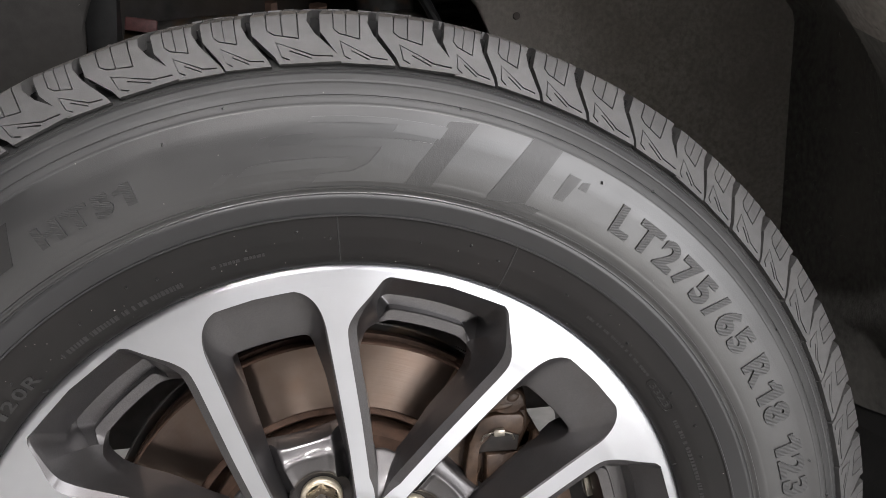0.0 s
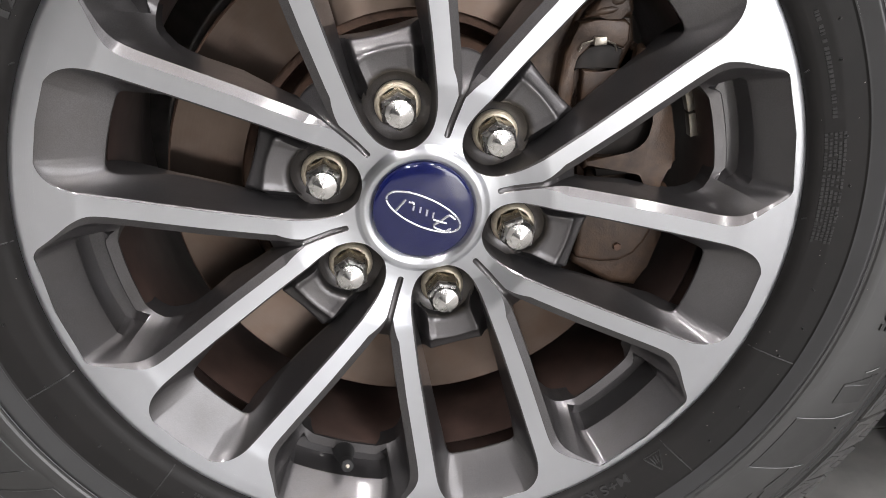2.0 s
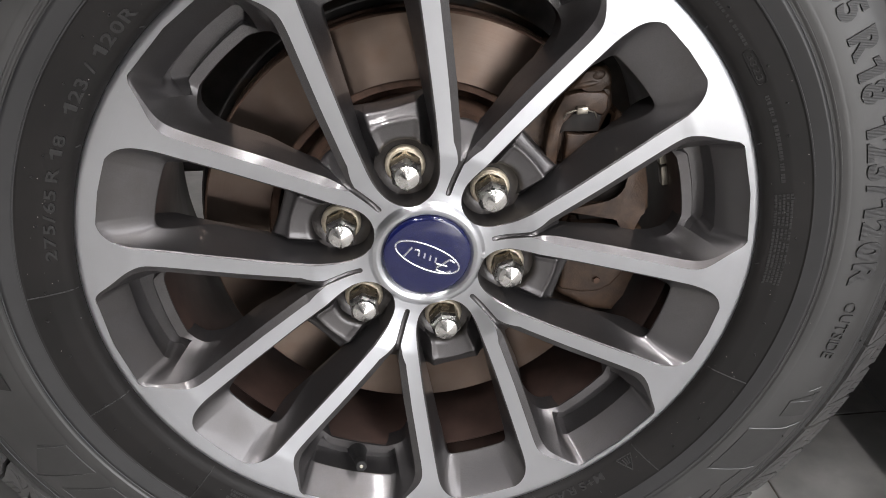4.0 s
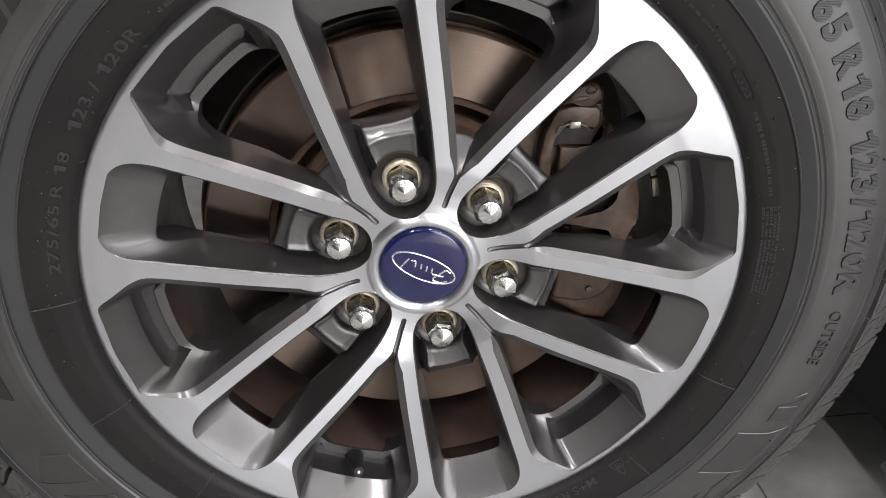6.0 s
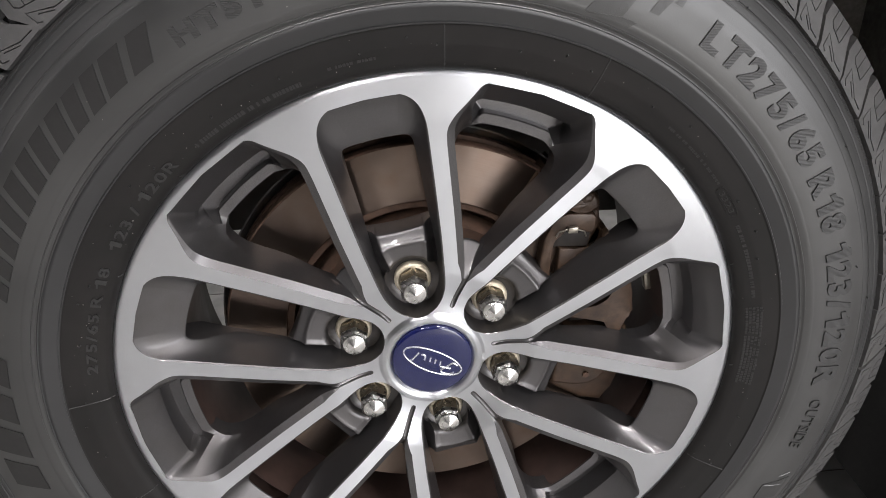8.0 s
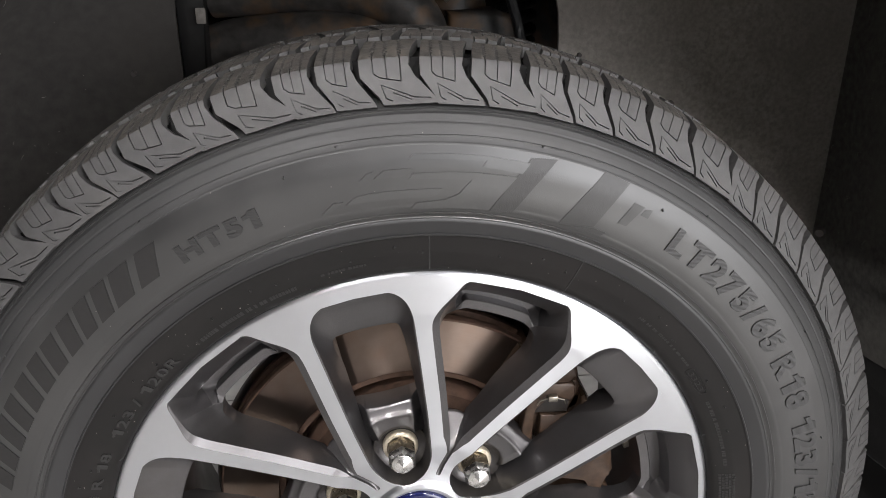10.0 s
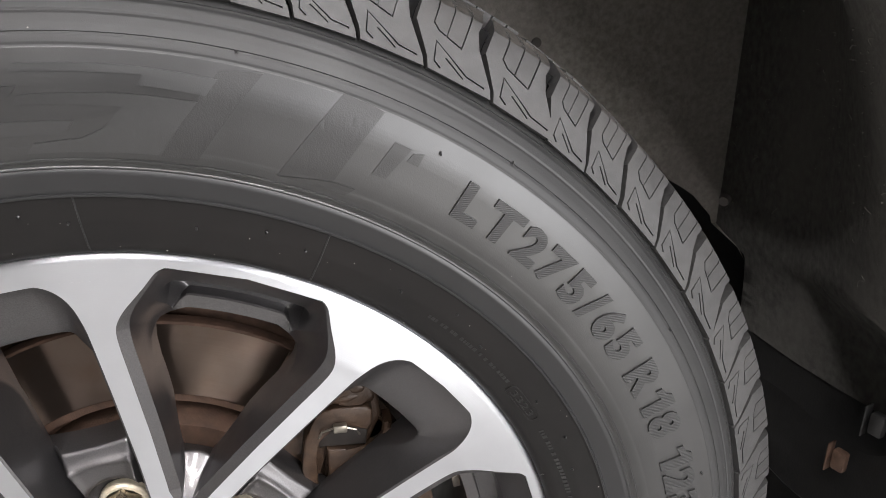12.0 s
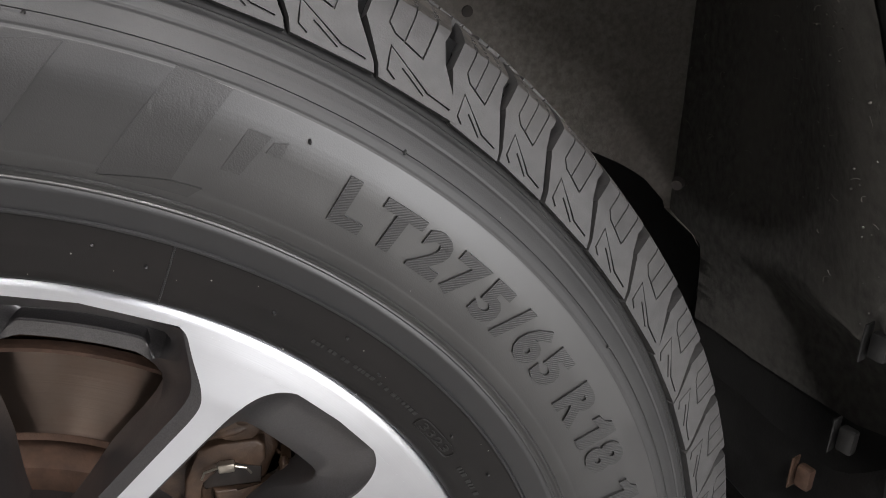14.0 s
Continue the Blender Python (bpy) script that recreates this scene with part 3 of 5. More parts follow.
# cap with an oval emblem of plain strokes
CAP_TURN = -28.0
bm = bmesh.new()
revolve(bm, [(0.0332, 0.030), (0.0330, 0.0215), (0.0322, 0.0203), (0.0300, 0.0197), (0.020, 0.0190), (0.010, 0.0186), (0.0001, 0.0185)], 96)
cap = part("centre_cap", bm, M_BLUE, rim, "glossy dark blue round cap", 50)


def on_cap(u, v):
    a = radians(CAP_TURN)
    x, z = u * math.cos(a) - v * math.sin(a), u * math.sin(a) + v * math.cos(a)
    return Vector((x, 0.0185 + 1.45 * (x * x + z * z) - 0.0001, z))


bm = bmesh.new()
ring = [on_cap(0.0262 * math.cos(2 * math.pi * k / 72), 0.0098 * math.sin(2 * math.pi * k / 72)) for k in range(73)]
tube(bm, ring, 0.00075, 8, squash=1.0)
strokes = [[(-0.0190, 0.0030), (-0.0160, 0.0060), (-0.0090, 0.0058), (-0.0115, 0.0005), (-0.0145, -0.0045), (-0.0185, -0.0038)], [(-0.0150, 0.0008), (-0.0070, 0.0018)],
           [(-0.0062, 0.0012), (-0.0052, -0.0026)], [(-0.0022, 0.0014), (-0.0012, -0.0026)], [(0.0020, 0.0012), (0.0030, -0.0026)], [(0.0062, 0.0014), (0.0076, -0.0026), (0.0106, -0.0022)], [(0.0150, 0.0062), (0.0128, -0.0028)]]
for s in strokes:
    tube(bm, [on_cap(p.x, p.y) for p in spline([(-u * 1.12, -v * 1.05, 0) for u, v in s], 6)], 0.0008, 8)
part("emblem", bm, M_SILVER, rim, "thin silver oval with plain strokes")


def lug_nut(axis, spin):
    """Cream flange, tarnished hexagon and a bright hexagonal cap with a cone."""
    x, y, z = place(axis, 66.5, 0, 0)
    bm = bmesh.new()
    revolve(bm, [(0.0001, 0.050), (0.0150, 0.050), (0.0150, 0.0462), (0.0145, 0.0450), (0.0132, 0.0440), (0.0118, 0.0437)], 40)
    nut = part("lug_nut", bm, M_CREAM, wheel, "bright capped nut on a cream flange", 22, pose(x, -0.004, z))
    base = [0.5 + spin + k for k in range(6)]
    for nm, mat, levels, cone in (("hexagon", M_BRONZE, ((0.0440, 0.0124), (0.0315, 0.0124), (0.0306, 0.0119)), ()),
                                  ("nut_cap", M_CHROME, ((0.0310, 0.0108), (0.0307, 0.0121), (0.0262, 0.0121), (0.0256, 0.0118), (0.0236, 0.0100)),
                                   ((0.0092, 0.0243), (0.0091, 0.0226), (0.0088, 0.0220), (0.0083, 0.0217), (0.0014, 0.0184), (0.0006, 0.0181), (0.0001, 0.0180)))):
        bm = bmesh.new()
        loft(bm, [[(rr * math.cos(math.pi * q / 3), yy, rr * math.sin(math.pi * q / 3)) for q in base] for yy, rr in levels])
        if cone:
            revolve(bm, cone, 36)
        part(nm, bm, mat, nut, angle=22)
    return nut


for sector, spin in enumerate((0.0, 0.12, -0.2, 0.3, 0.05, -0.1)):
    lug_nut(A_AXIS - 60 * sector, spin)

# valve
bm = bmesh.new()
va = -108.3
tube(bm, [rim_point(0.212, va, 0.046), rim_point(0.208, va, 0.034), rim_point(0.203, va, 0.022), rim_point(0.1985, va, 0.010)], [0.0088, 0.0082, 0.0060, 0.0046], 20)
part("valve_stem", bm, M_BLACK, rim, "black rubber valve stem")
bm = bmesh.new()
tube(bm, [rim_point(0.1988, va, 0.0108), rim_point(0.1985, va, 0.0102), rim_point(0.1952, va, 0.0022), rim_point(0.1950, va, 0.0016)], [0.0040, 0.0047, 0.0046, 0.0038], 16)
part("valve_cap", bm, M_BLACK, rim, "small black valve cap")
bm = bmesh.new()
tube(bm, [rim_point(0.1951, va, 0.0018), rim_point(0.1947, va, 0.0009), rim_point(0.1945, va, 0.0006)], [0.0016, 0.0015, 0.0010], 12)
part("valve_tip", bm, M_STEEL, rim, "bright worn metal tip")

# ---- wheel: tyre ----
tyre = new("tyre")
tyre.parent = wheel
tagged(tyre, "black rubber tyre with raised lettering and siped tread")
# radius and depth of the outer sidewall, from the rim to the shoulder
SIDE_R = [0.2440, 0.2452, 0.248, 0.252, 0.264, 0.277, 0.2785, 0.2895, 0.2915, 0.300, 0.310, 0.330, 0.347, 0.355, 0.3635, 0.3665, 0.372, 0.389]
SIDE_Y = [0.0060, 0.0000, -0.0038, -0.0060, -0.0098, -0.0126, -0.0129, -0.0170, -0.0158, -0.0181, -0.0192, -0.0190, -0.0152, -0.0100, -0.0035, 0.0040, 0.0130, 0.0200]


def side_y(r):
    """Smooth depth of the sidewall at a radius."""
    return sum(float(np.interp(r + d, SIDE_R, SIDE_Y)) for d in ((-0.001, -0.0005, 0, 0.0005, 0.001) if r < 0.302 else (-0.004, -0.002, 0, 0.002, 0.004))) / 5 if r > 0.2525 else float(np.interp(r, SIDE_R, SIDE_Y))


def ridge(r):
    """Rings that stand proud of the sidewall or are cut into it."""
    for at, half, high in ((0.2782, 0.0008, 0.0011), (0.2950, 0.0007, 0.0010), (0.2918, 0.0006, 0.0006), (0.3430, 0.0005, -0.0003), (0.3475, 0.0005, -0.0004),
                           (0.3553, 0.0005, -0.0005), (0.3612, 0.0007, -0.0010)):
        if abs(r - at) <= half:
            return high
    if 0.3480 < r < 0.3547:
        return 0.0002
    return 0.0


rs = [0.2440, 0.2452, 0.2465, 0.248, 0.250, 0.252]
rs += list(np.arange(0.2535, 0.392, 0.0005))
prof, mats = [], []
for r in rs:
    prof.append((r, side_y(r) - ridge(r)))
    # 3: carcass between the shoulder blocks, blackened in colour for the gaps' shade
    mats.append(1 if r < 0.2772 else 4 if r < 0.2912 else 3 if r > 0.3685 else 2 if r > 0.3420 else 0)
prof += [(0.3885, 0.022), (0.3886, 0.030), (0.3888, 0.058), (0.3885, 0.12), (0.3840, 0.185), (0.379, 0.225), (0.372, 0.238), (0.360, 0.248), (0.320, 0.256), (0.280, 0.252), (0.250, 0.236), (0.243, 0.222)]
# crown under the blocks and inner sidewall share that shade-dark colour
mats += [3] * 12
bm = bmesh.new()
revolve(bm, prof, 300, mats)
part("carcass", bm, [M_SIDE, M_BEAD, M_RING, M_GROOVE_SHADE, M_BAND], tyre, "smooth sidewall with moulded rings", 60)


def on_side(r, a, lift=0.0):
    return Vector((r * math.cos(radians(a)), side_y(r) - ridge(r) * 0 - lift, r * math.sin(radians(a))))


def raised(name, polys, lift, mat, label="", step=0.004):
    """Flat plates that lie on the sidewall, from outlines in (degrees, radius)."""
    bm = bmesh.new()
    for poly in polys:
        pts = []
        for (a0, r0), (a1, r1) in zip(poly, poly[1:] + poly[:1]):
            steps = max(1, int(math.hypot(radians(a1 - a0) * r0, r1 - r0) / step))
            pts += [(lerp(a0, a1, k / steps), lerp(r0, r1, k / steps)) for k in range(steps)]
        vs = [bm.verts.new((a / 57.3, 0, r)) for a, r in pts]
        es = [bm.edges.new((vs[i], vs[(i + 1) % len(vs)])) for i in range(len(vs))]
        bmesh.ops.triangle_fill(bm, edges=es, use_beauty=True)
    for _ in range(3):
        long = [e for e in bm.edges if math.hypot((e.verts[0].co.x - e.verts[1].co.x) * 0.32, e.verts[0].co.z - e.verts[1].co.z) > step * 1.6]
        if long:
            bmesh.ops.subdivide_edges(bm, edges=long, cuts=1)
            bmesh.ops.triangulate(bm, faces=bm.faces)
    top = list(bm.faces)
    made = bmesh.ops.extrude_face_region(bm, geom=top)
    low = {g for g in made["geom"] if isinstance(g, bmesh.types.BMVert)}
    for v in bm.verts:
        v.co = on_side(v.co.z, v.co.x * 57.3, -0.0012 if v in low else lift)
    return part(name, bm, mat, tyre, label, 40)


def glyph(ch, bold):
    """One letter as a flat mesh in (x, y), cap height 1, from x = 0; and its width."""
    bm = bmesh.new()
    if ch == "1":
        vs = [bm.verts.new((x, y, 0)) for x, y in ((0.0, 0.60), (0.0, 0.80), (0.20, 0.86), (0.30, 1.0), (0.56, 1.0), (0.56, 0.0), (0.26, 0.0), (0.26, 0.66))]
        bm.faces.new(vs)
        return bm, 0.60
    cu = bpy.data.curves.new("words", "FONT")
    cu.body, cu.resolution_u, cu.offset = ch, 3, bold
    ob = bpy.data.objects.new("words", cu)
    scene.collection.objects.link(ob)
    me = bpy.data.meshes.new_from_object(ob.evaluated_get(bpy.context.evaluated_depsgraph_get()))
    bpy.data.objects.remove(ob)
    bm.from_mesh(me)
    bpy.data.meshes.remove(me)
    x0, x1 = min(v.co.x for v in bm.verts), max(v.co.x for v in bm.verts)
    cap = 0.72 + 2 * bold
    for v in bm.verts:
        v.co = ((v.co.x - x0) / cap, (v.co.y + bold) / cap, 0)
    return bm, (x1 - x0) / cap


def lettering(words, a0, a1, r0, r1, mat=None, lift=0.0011, name="lettering", label="", bold=0.0, gap=0.14):
    """Raised words on the sidewall, from the angle a0 to a1, between two radii."""
    bm = bmesh.new()
    at = 0.0
    for ch in words:
        if ch == " ":
            at += 0.35
            continue
        one, wide = glyph(ch, bold)
        me = bpy.data.meshes.new("letter")
        one.to_mesh(me)
        one.free()
        n0 = len(bm.verts)
        bm.from_mesh(me)
        bpy.data.meshes.remove(me)
        bm.verts.ensure_lookup_table()
        for v in bm.verts[n0:]:
            v.co = (v.co.x + at, 0, min(max(v.co.y, -0.1), 1.1))
        at += wide + gap
    at -= gap
    bmesh.ops.remove_doubles(bm, verts=bm.verts, dist=1e-5)
    for v in bm.verts:
        v.co.x /= at
    bmesh.ops.triangulate(bm, faces=bm.faces)
    wide = abs(radians(a1 - a0)) * r0
    for _ in range(3):
        long = [e for e in bm.edges if math.hypot((e.verts[0].co.x - e.verts[1].co.x) * wide, (e.verts[0].co.z - e.verts[1].co.z) * (r1 - r0)) > 0.006]
        if long:
            bmesh.ops.subdivide_edges(bm, edges=long, cuts=1)
            bmesh.ops.triangulate(bm, faces=bm.faces)
    made = bmesh.ops.extrude_face_region(bm, geom=list(bm.faces))
    low = {g for g in made["geom"] if isinstance(g, bmesh.types.BMVert)}
    for v in bm.verts:
        v.co = on_side(lerp(r0, r1, v.co.z), lerp(a0, a1, v.co.x), -0.001 if v in low else lift)
    return part(name, bm, mat or M_KNURL, tyre, label, 40)


lettering("LT275/65 R18", 56.4, 21.6, 0.3120, 0.3320, label="raised tyre size", bold=0.045, gap=0.11)
lettering("123/120R", 19.4, -4.4, 0.3120, 0.3320, label="raised load and speed rating", bold=0.045, gap=0.11)
lettering("OUTSIDE", -7.2, -16.2, 0.3175, 0.3275, M_DULL, label="small raised word")
lettering("HT51", 119.7, 108.9, 0.3095, 0.3225, label="raised type letters", bold=0.045, gap=0.11)
lettering("275/65 R 18", 173.5, 153.0, 0.2540, 0.2610, M_PRINT, 0.0009, bold=0.02)
lettering("123 / 120R", 149.5, 131.5, 0.2535, 0.2610, M_PRINT, 0.0009, bold=0.02)
lettering("M+S RADIAL TUBELESS", -55.5, -86.5, 0.2500, 0.2575, M_PRINT, 0.0009, bold=0.02)
lettering("3323", 35.6, 31.0, 0.2565, 0.2605, M_PRINT, 0.0005)
# border round the date code
bm = bmesh.new()
rr = []
for k in range(40):
    t = 2 * math.pi * k / 40
    c, s = math.cos(t), math.sin(t)
    rr.append(on_side(0.2585 + 0.0034 * math.copysign(abs(s) ** 0.5, s), 33.3 + 3.0 * math.copysign(abs(c) ** 0.35, c), 0.0002))
tube(bm, rr + rr[:1], 0.00045, 6)
part("date_frame", bm, M_BEAD, tyre)
# big slanted name as plain bars
def slanted(a0, a1, r0, r1):
    """A bar from one angle to another between two radii, leaning with the rest of the name."""
    lean = lambda r: 2.2 * (0.3325 - r) / 0.0210
    return [(a0 + lean(r1), r1), (a1 + lean(r1), r1), (a1 + lean(r0), r0), (a0 + lean(r0), r0)]


bars = []
for a0, a1 in ((120.9, 127.6), (128.3, 133.5), (134.3, 139.9), (140.7, 146.2), (147.2, 152.6), (153.6, 159.0)):
    third = (a1 - a0) / 3
    bars += [slanted(a0, a0 + third * 1.25, 0.3115, 0.3325), slanted(a1 - third * 1.25, a1, 0.3115, 0.3325)]
for a0 in (168.0, 174.0, 180.0, 186.0):
    bars.append(slanted(a0, a0 + 4.4, 0.3115, 0.3325))
for b in bars:
    raised("name_bar", [b], 0.0008, M_NAME)
# bold stripes of the emblem on the sidewall
EMBLEM = [[(90.95, 0.3329), (90.5, 0.336), (83.85, 0.3361), (77.09, 0.335), (77.75, 0.3275), (82.53, 0.3285), (82.13, 0.3327), (86.92, 0.3326)],
          [(96.68, 0.3218), (95.72, 0.3264), (94.96, 0.3269), (96.04, 0.3216)],
          [(95.07, 0.322), (93.82, 0.327), (90.55, 0.3271), (91.01, 0.324), (91.99, 0.3214)],
          [(91.04, 0.3197), (90.57, 0.3235), (83.61, 0.3246), (78.28, 0.3244), (80.97, 0.2992), (90.99, 0.2987), (90.26, 0.303), (86.66, 0.305), (84.99, 0.3094), (83.62, 0.3191)],
          [(98.84, 0.3072), (97.45, 0.3118), (95.75, 0.3126), (87.07, 0.3127), (87.52, 0.309), (88.4, 0.3068), (93.52, 0.3068)],
          [(101.88, 0.3043), (100.21, 0.3102), (99.08, 0.3097), (100.44, 0.3052)]]
for poly in EMBLEM:
    raised("emblem_stripe", [poly], 0.0006, M_EMB)
# dull slanted bars beside them
DULL = [[(77.07, 0.3387), (74.05, 0.3412), (77.84, 0.2989), (80.8, 0.2986)],
          [(68.23, 0.3427), (64.92, 0.3416), (65.63, 0.3288), (66.75, 0.3042), (71.37, 0.2993)],
          [(71.34, 0.2989), (66.71, 0.3038), (64.72, 0.3042), (65.4, 0.2993)],
          [(64.05, 0.3136), (63.35, 0.3311), (61.9, 0.3312), (62.82, 0.314)],
          [(61.86, 0.3252), (61.65, 0.3297), (60.81, 0.3317), (60.83, 0.3251)]]
for poly in DULL:
    raised("emblem_bar", [poly], 0.0004, M_DULL)
# lower decorative facets
FACETS = [[(-158.2, 0.322), (-156.2, 0.3045), (-150.2, 0.3035), (-154.2, 0.340)], [(-150.6, 0.335), (-146.6, 0.3036), (-140.9, 0.306), (-146.0, 0.340)],
          [(-142.0, 0.336), (-138.5, 0.3036), (-133.0, 0.306), (-137.0, 0.340)], [(-28.5, 0.3355), (-31.4, 0.3035), (-40.6, 0.3035), (-37.7, 0.329), (-33.0, 0.339)],
          [(-46.7, 0.319), (-50.7, 0.301), (-58.0, 0.303), (-54.0, 0.336), (-48.5, 0.336)], [(-21.8, 0.338), (-24.4, 0.3175), (-27.4, 0.3185), (-26.0, 0.338)],
          [(-66.0, 0.335), (-70.0, 0.302), (-77.0, 0.303), (-73.0, 0.338)], [(-120.0, 0.335), (-117.0, 0.302), (-110.0, 0.303), (-113.0, 0.338)]]
for poly in FACETS:
    raised("sidewall_facet", [poly], 0.0005, M_FACET)


# winter mark: a mountain outline with bars inside
bm = bmesh.new()
MARK = [(-51.56, 0.2493), (-48.43, 0.2501), (-50.2, 0.2630)]
for p, q in zip(MARK, MARK[1:] + MARK[:1]):
    tube(bm, [on_side(lerp(p[1], q[1], k / 4), lerp(p[0], q[0], k / 4), 0.0002) for k in range(5)], 0.0005, 6)
for k in (-1, 0, 1):
    tube(bm, [on_side(0.2512, -50.0 + 0.6 * k, 0.0003), on_side(0.2570, -50.1 + 0.35 * k, 0.0003)], 0.0005, 6)
part("winter_mark", bm, M_KNURL, tyre, "small raised mountain mark")
# thin moulded ridges that cross the lower sidewall
RIDGES = [[(-156.2, 0.3045), (-150.1, 0.3037)], [(-157.8, 0.3233), (-156.3, 0.3043)], [(-153.9, 0.3431), (-150.6, 0.3079)],
          [(-149.2, 0.3256), (-146.6, 0.3046), (-136.9, 0.3042)], [(-150.3, 0.3354), (-144.4, 0.3325), (-138.2, 0.3327)], [(-146.2, 0.3394), (-137.5, 0.3281)],
          [(-140.9, 0.3192), (-138.5, 0.3135), (-129.8, 0.3144)], [(-137.7, 0.3338), (-133.4, 0.3296)], [(-64.9, 0.2964), (-58.4, 0.3167)],
          [(-58.0, 0.3119), (-50.6, 0.3075)], [(-54.6, 0.3271), (-49.7, 0.3309)], [(-49.7, 0.3044), (-46.3, 0.3186)], [(-50.1, 0.326), (-43.5, 0.3246)],
          [(-49.9, 0.3382), (-42.3, 0.3313)], [(-40.8, 0.303), (-37.7, 0.3301), (-36.5, 0.3387)], [(-42.0, 0.3287), (-37.6, 0.331)],
          [(-31.3, 0.3028), (-29.2, 0.3281), (-27.5, 0.3410)], [(-24.6, 0.3183), (-23.4, 0.3356), (-22.1, 0.3338)], [(-22.1, 0.327), (-21.0, 0.3356)]]
for line in RIDGES:
    pts = []
    for (a0, r0), (a1, r1) in zip(line, line[1:]):
        pts += [on_side(lerp(r0, r1, k / 8), lerp(a0, a1, k / 8), 0.0002) for k in range(8)]
    bm = bmesh.new()
    tube(bm, pts + [on_side(line[-1][1], line[-1][0], 0.0)], 0.0005, 6)
    part("sidewall_ridge", bm, M_EMB, tyre)


def small_print(a0, a1, r0, r1, rows, seed):
    """Unreadable small print as rows of little bars."""
    rng = random.Random(seed)
    polys = []
    for k in range(rows):
        b, t = lerp(r0, r1, k / rows), lerp(r0, r1, (k + 0.62) / rows)
        a = a0
        while a > a1:
            w = rng.uniform(0.22, 0.55)
            polys.append([(a, b), (a, t), (max(a - w, a1 - 0.2), t), (max(a - w, a1 - 0.2), b)])
            a -= w + (rng.uniform(0.14, 0.22) if rng.random() < 0.8 else 0.6)
    return raised("small_print", polys, 0.0004, M_PRINT, "rows of tiny raised print", step=0.01)


small_print(127.5, 109.5, 0.2535, 0.2585, 1, 1)
small_print(105.0, 98.0, 0.2575, 0.2605, 1, 2)
small_print(50.8, 37.2, 0.2590, 0.2620, 1, 3)
small_print(28.2, 13.0, 0.2570, 0.2610, 1, 4)
small_print(10.9, -5.5, 0.2525, 0.2655, 5, 5)
small_print(-94.0, -131.0, 0.2535, 0.2665, 4, 6)

# pale specks of dust and rubber crumbs
rng = random.Random(33)
bm = bmesh.new()
for _ in range(150):
    r, a = rng.choice((rng.uniform(0.2475, 0.276), rng.uniform(0.249, 0.268), rng.uniform(0.296, 0.36))), rng.uniform(-180, 180)
    size = rng.uniform(0.00012, 0.00034)
    bmesh.ops.create_icosphere(bm, subdivisions=1, radius=size, matrix=Matrix.Translation(on_side(r, a, 0.0001)) @ Matrix.Diagonal((rng.uniform(0.7, 1.8), 0.6, rng.uniform(0.7, 1.8), 1)))
tagged(part("dust_specks", bm, M_DUST, tyre, "pale specks of dust"), kind="stuff")

# fine mould seams across the bead, and stubs of vent rubber
SEAMS = [(88.0, 0.2462, 0.2775), (64.6, 0.2462, 0.2770), (42.5, 0.2462, 0.2480), (110.1, 0.2462, 0.2480), (132.9, 0.2462, 0.2480), (154.0, 0.2462, 0.2480), (-25.0, 0.2462, 0.2780), (-47.2, 0.2462, 0.2780),
         (-136.6, 0.2462, 0.2780), (-159.0, 0.2462, 0.2780), (179.1, 0.2462, 0.2780), (-92.0, 0.2462, 0.2480), (20.2, 0.2462, 0.2480), (-2.5, 0.2462, 0.2480), (-114.0, 0.2462, 0.2480), (-70.0, 0.2462, 0.2480)]
for a, r0, r1 in SEAMS:
    bm = bmesh.new()
    tube(bm, [on_side(lerp(r0, r1, k / 8), a + 0.4 * k / 8, 0.0001) for k in range(9)], 0.00048, 6)
    part("mould_seam", bm, M_KNURL, tyre)
rng = random.Random(5)
stub = bmesh.new()
bmesh.ops.create_cone(stub, cap_ends=True, segments=8, radius1=0.0007, radius2=0.0005, depth=0.0022, matrix=pose(0, 0, 0, 90))
stub_mesh = bpy.data.meshes.new("vent_stub")
stub.to_mesh(stub_mesh)
stub.free()
stub_mesh.materials.append(M_KNURL)
for r, first, step in ((0.3470, 8.9, 22.5), (0.2690, 3.0, 22.5), (0.2645, 10.0, 11.25), (0.3350, 15.0, 45.0)):
    for k in range(int(360 / step)):
        ob = new("vent_stub", stub_mesh)
        ob.parent = tyre
        ob.location = on_side(r + rng.uniform(-0.001, 0.001), first + step * k + rng.uniform(-0.6, 0.6), 0.0006)
        ob.rotation_euler = (rng.uniform(-0.5, 0.5), 0, rng.uniform(-0.5, 0.5))


# ---- wheel: tread ----
def strip(points, width, w0, w1, bm):
    """A thin wall of some width along a line of (u, v) points, in mm."""
    ps = [Vector((u, v, 0)) for u, v in points]
    left, right = [], []
    for i, p in enumerate(ps):
        d0 = (p - ps[i - 1]).normalized() if i else None
        d1 = (ps[i + 1] - p).normalized() if i < len(ps) - 1 else None
        d = ((d0 or d1) + (d1 or d0)).normalized()
        n = Vector((-d.y, d.x, 0)) * width / 2
        left.append(p + n)
        right.append(p - n)
    rows = []
    for l, r in zip(left, right):
        rows.append([(l.x, l.y, w0), (r.x, r.y, w0), (r.x, r.y, w1), (l.x, l.y, w1)])
    made = loft(bm, rows)
    bm.faces.new(made[0])
    bm.faces.new(made[-1])


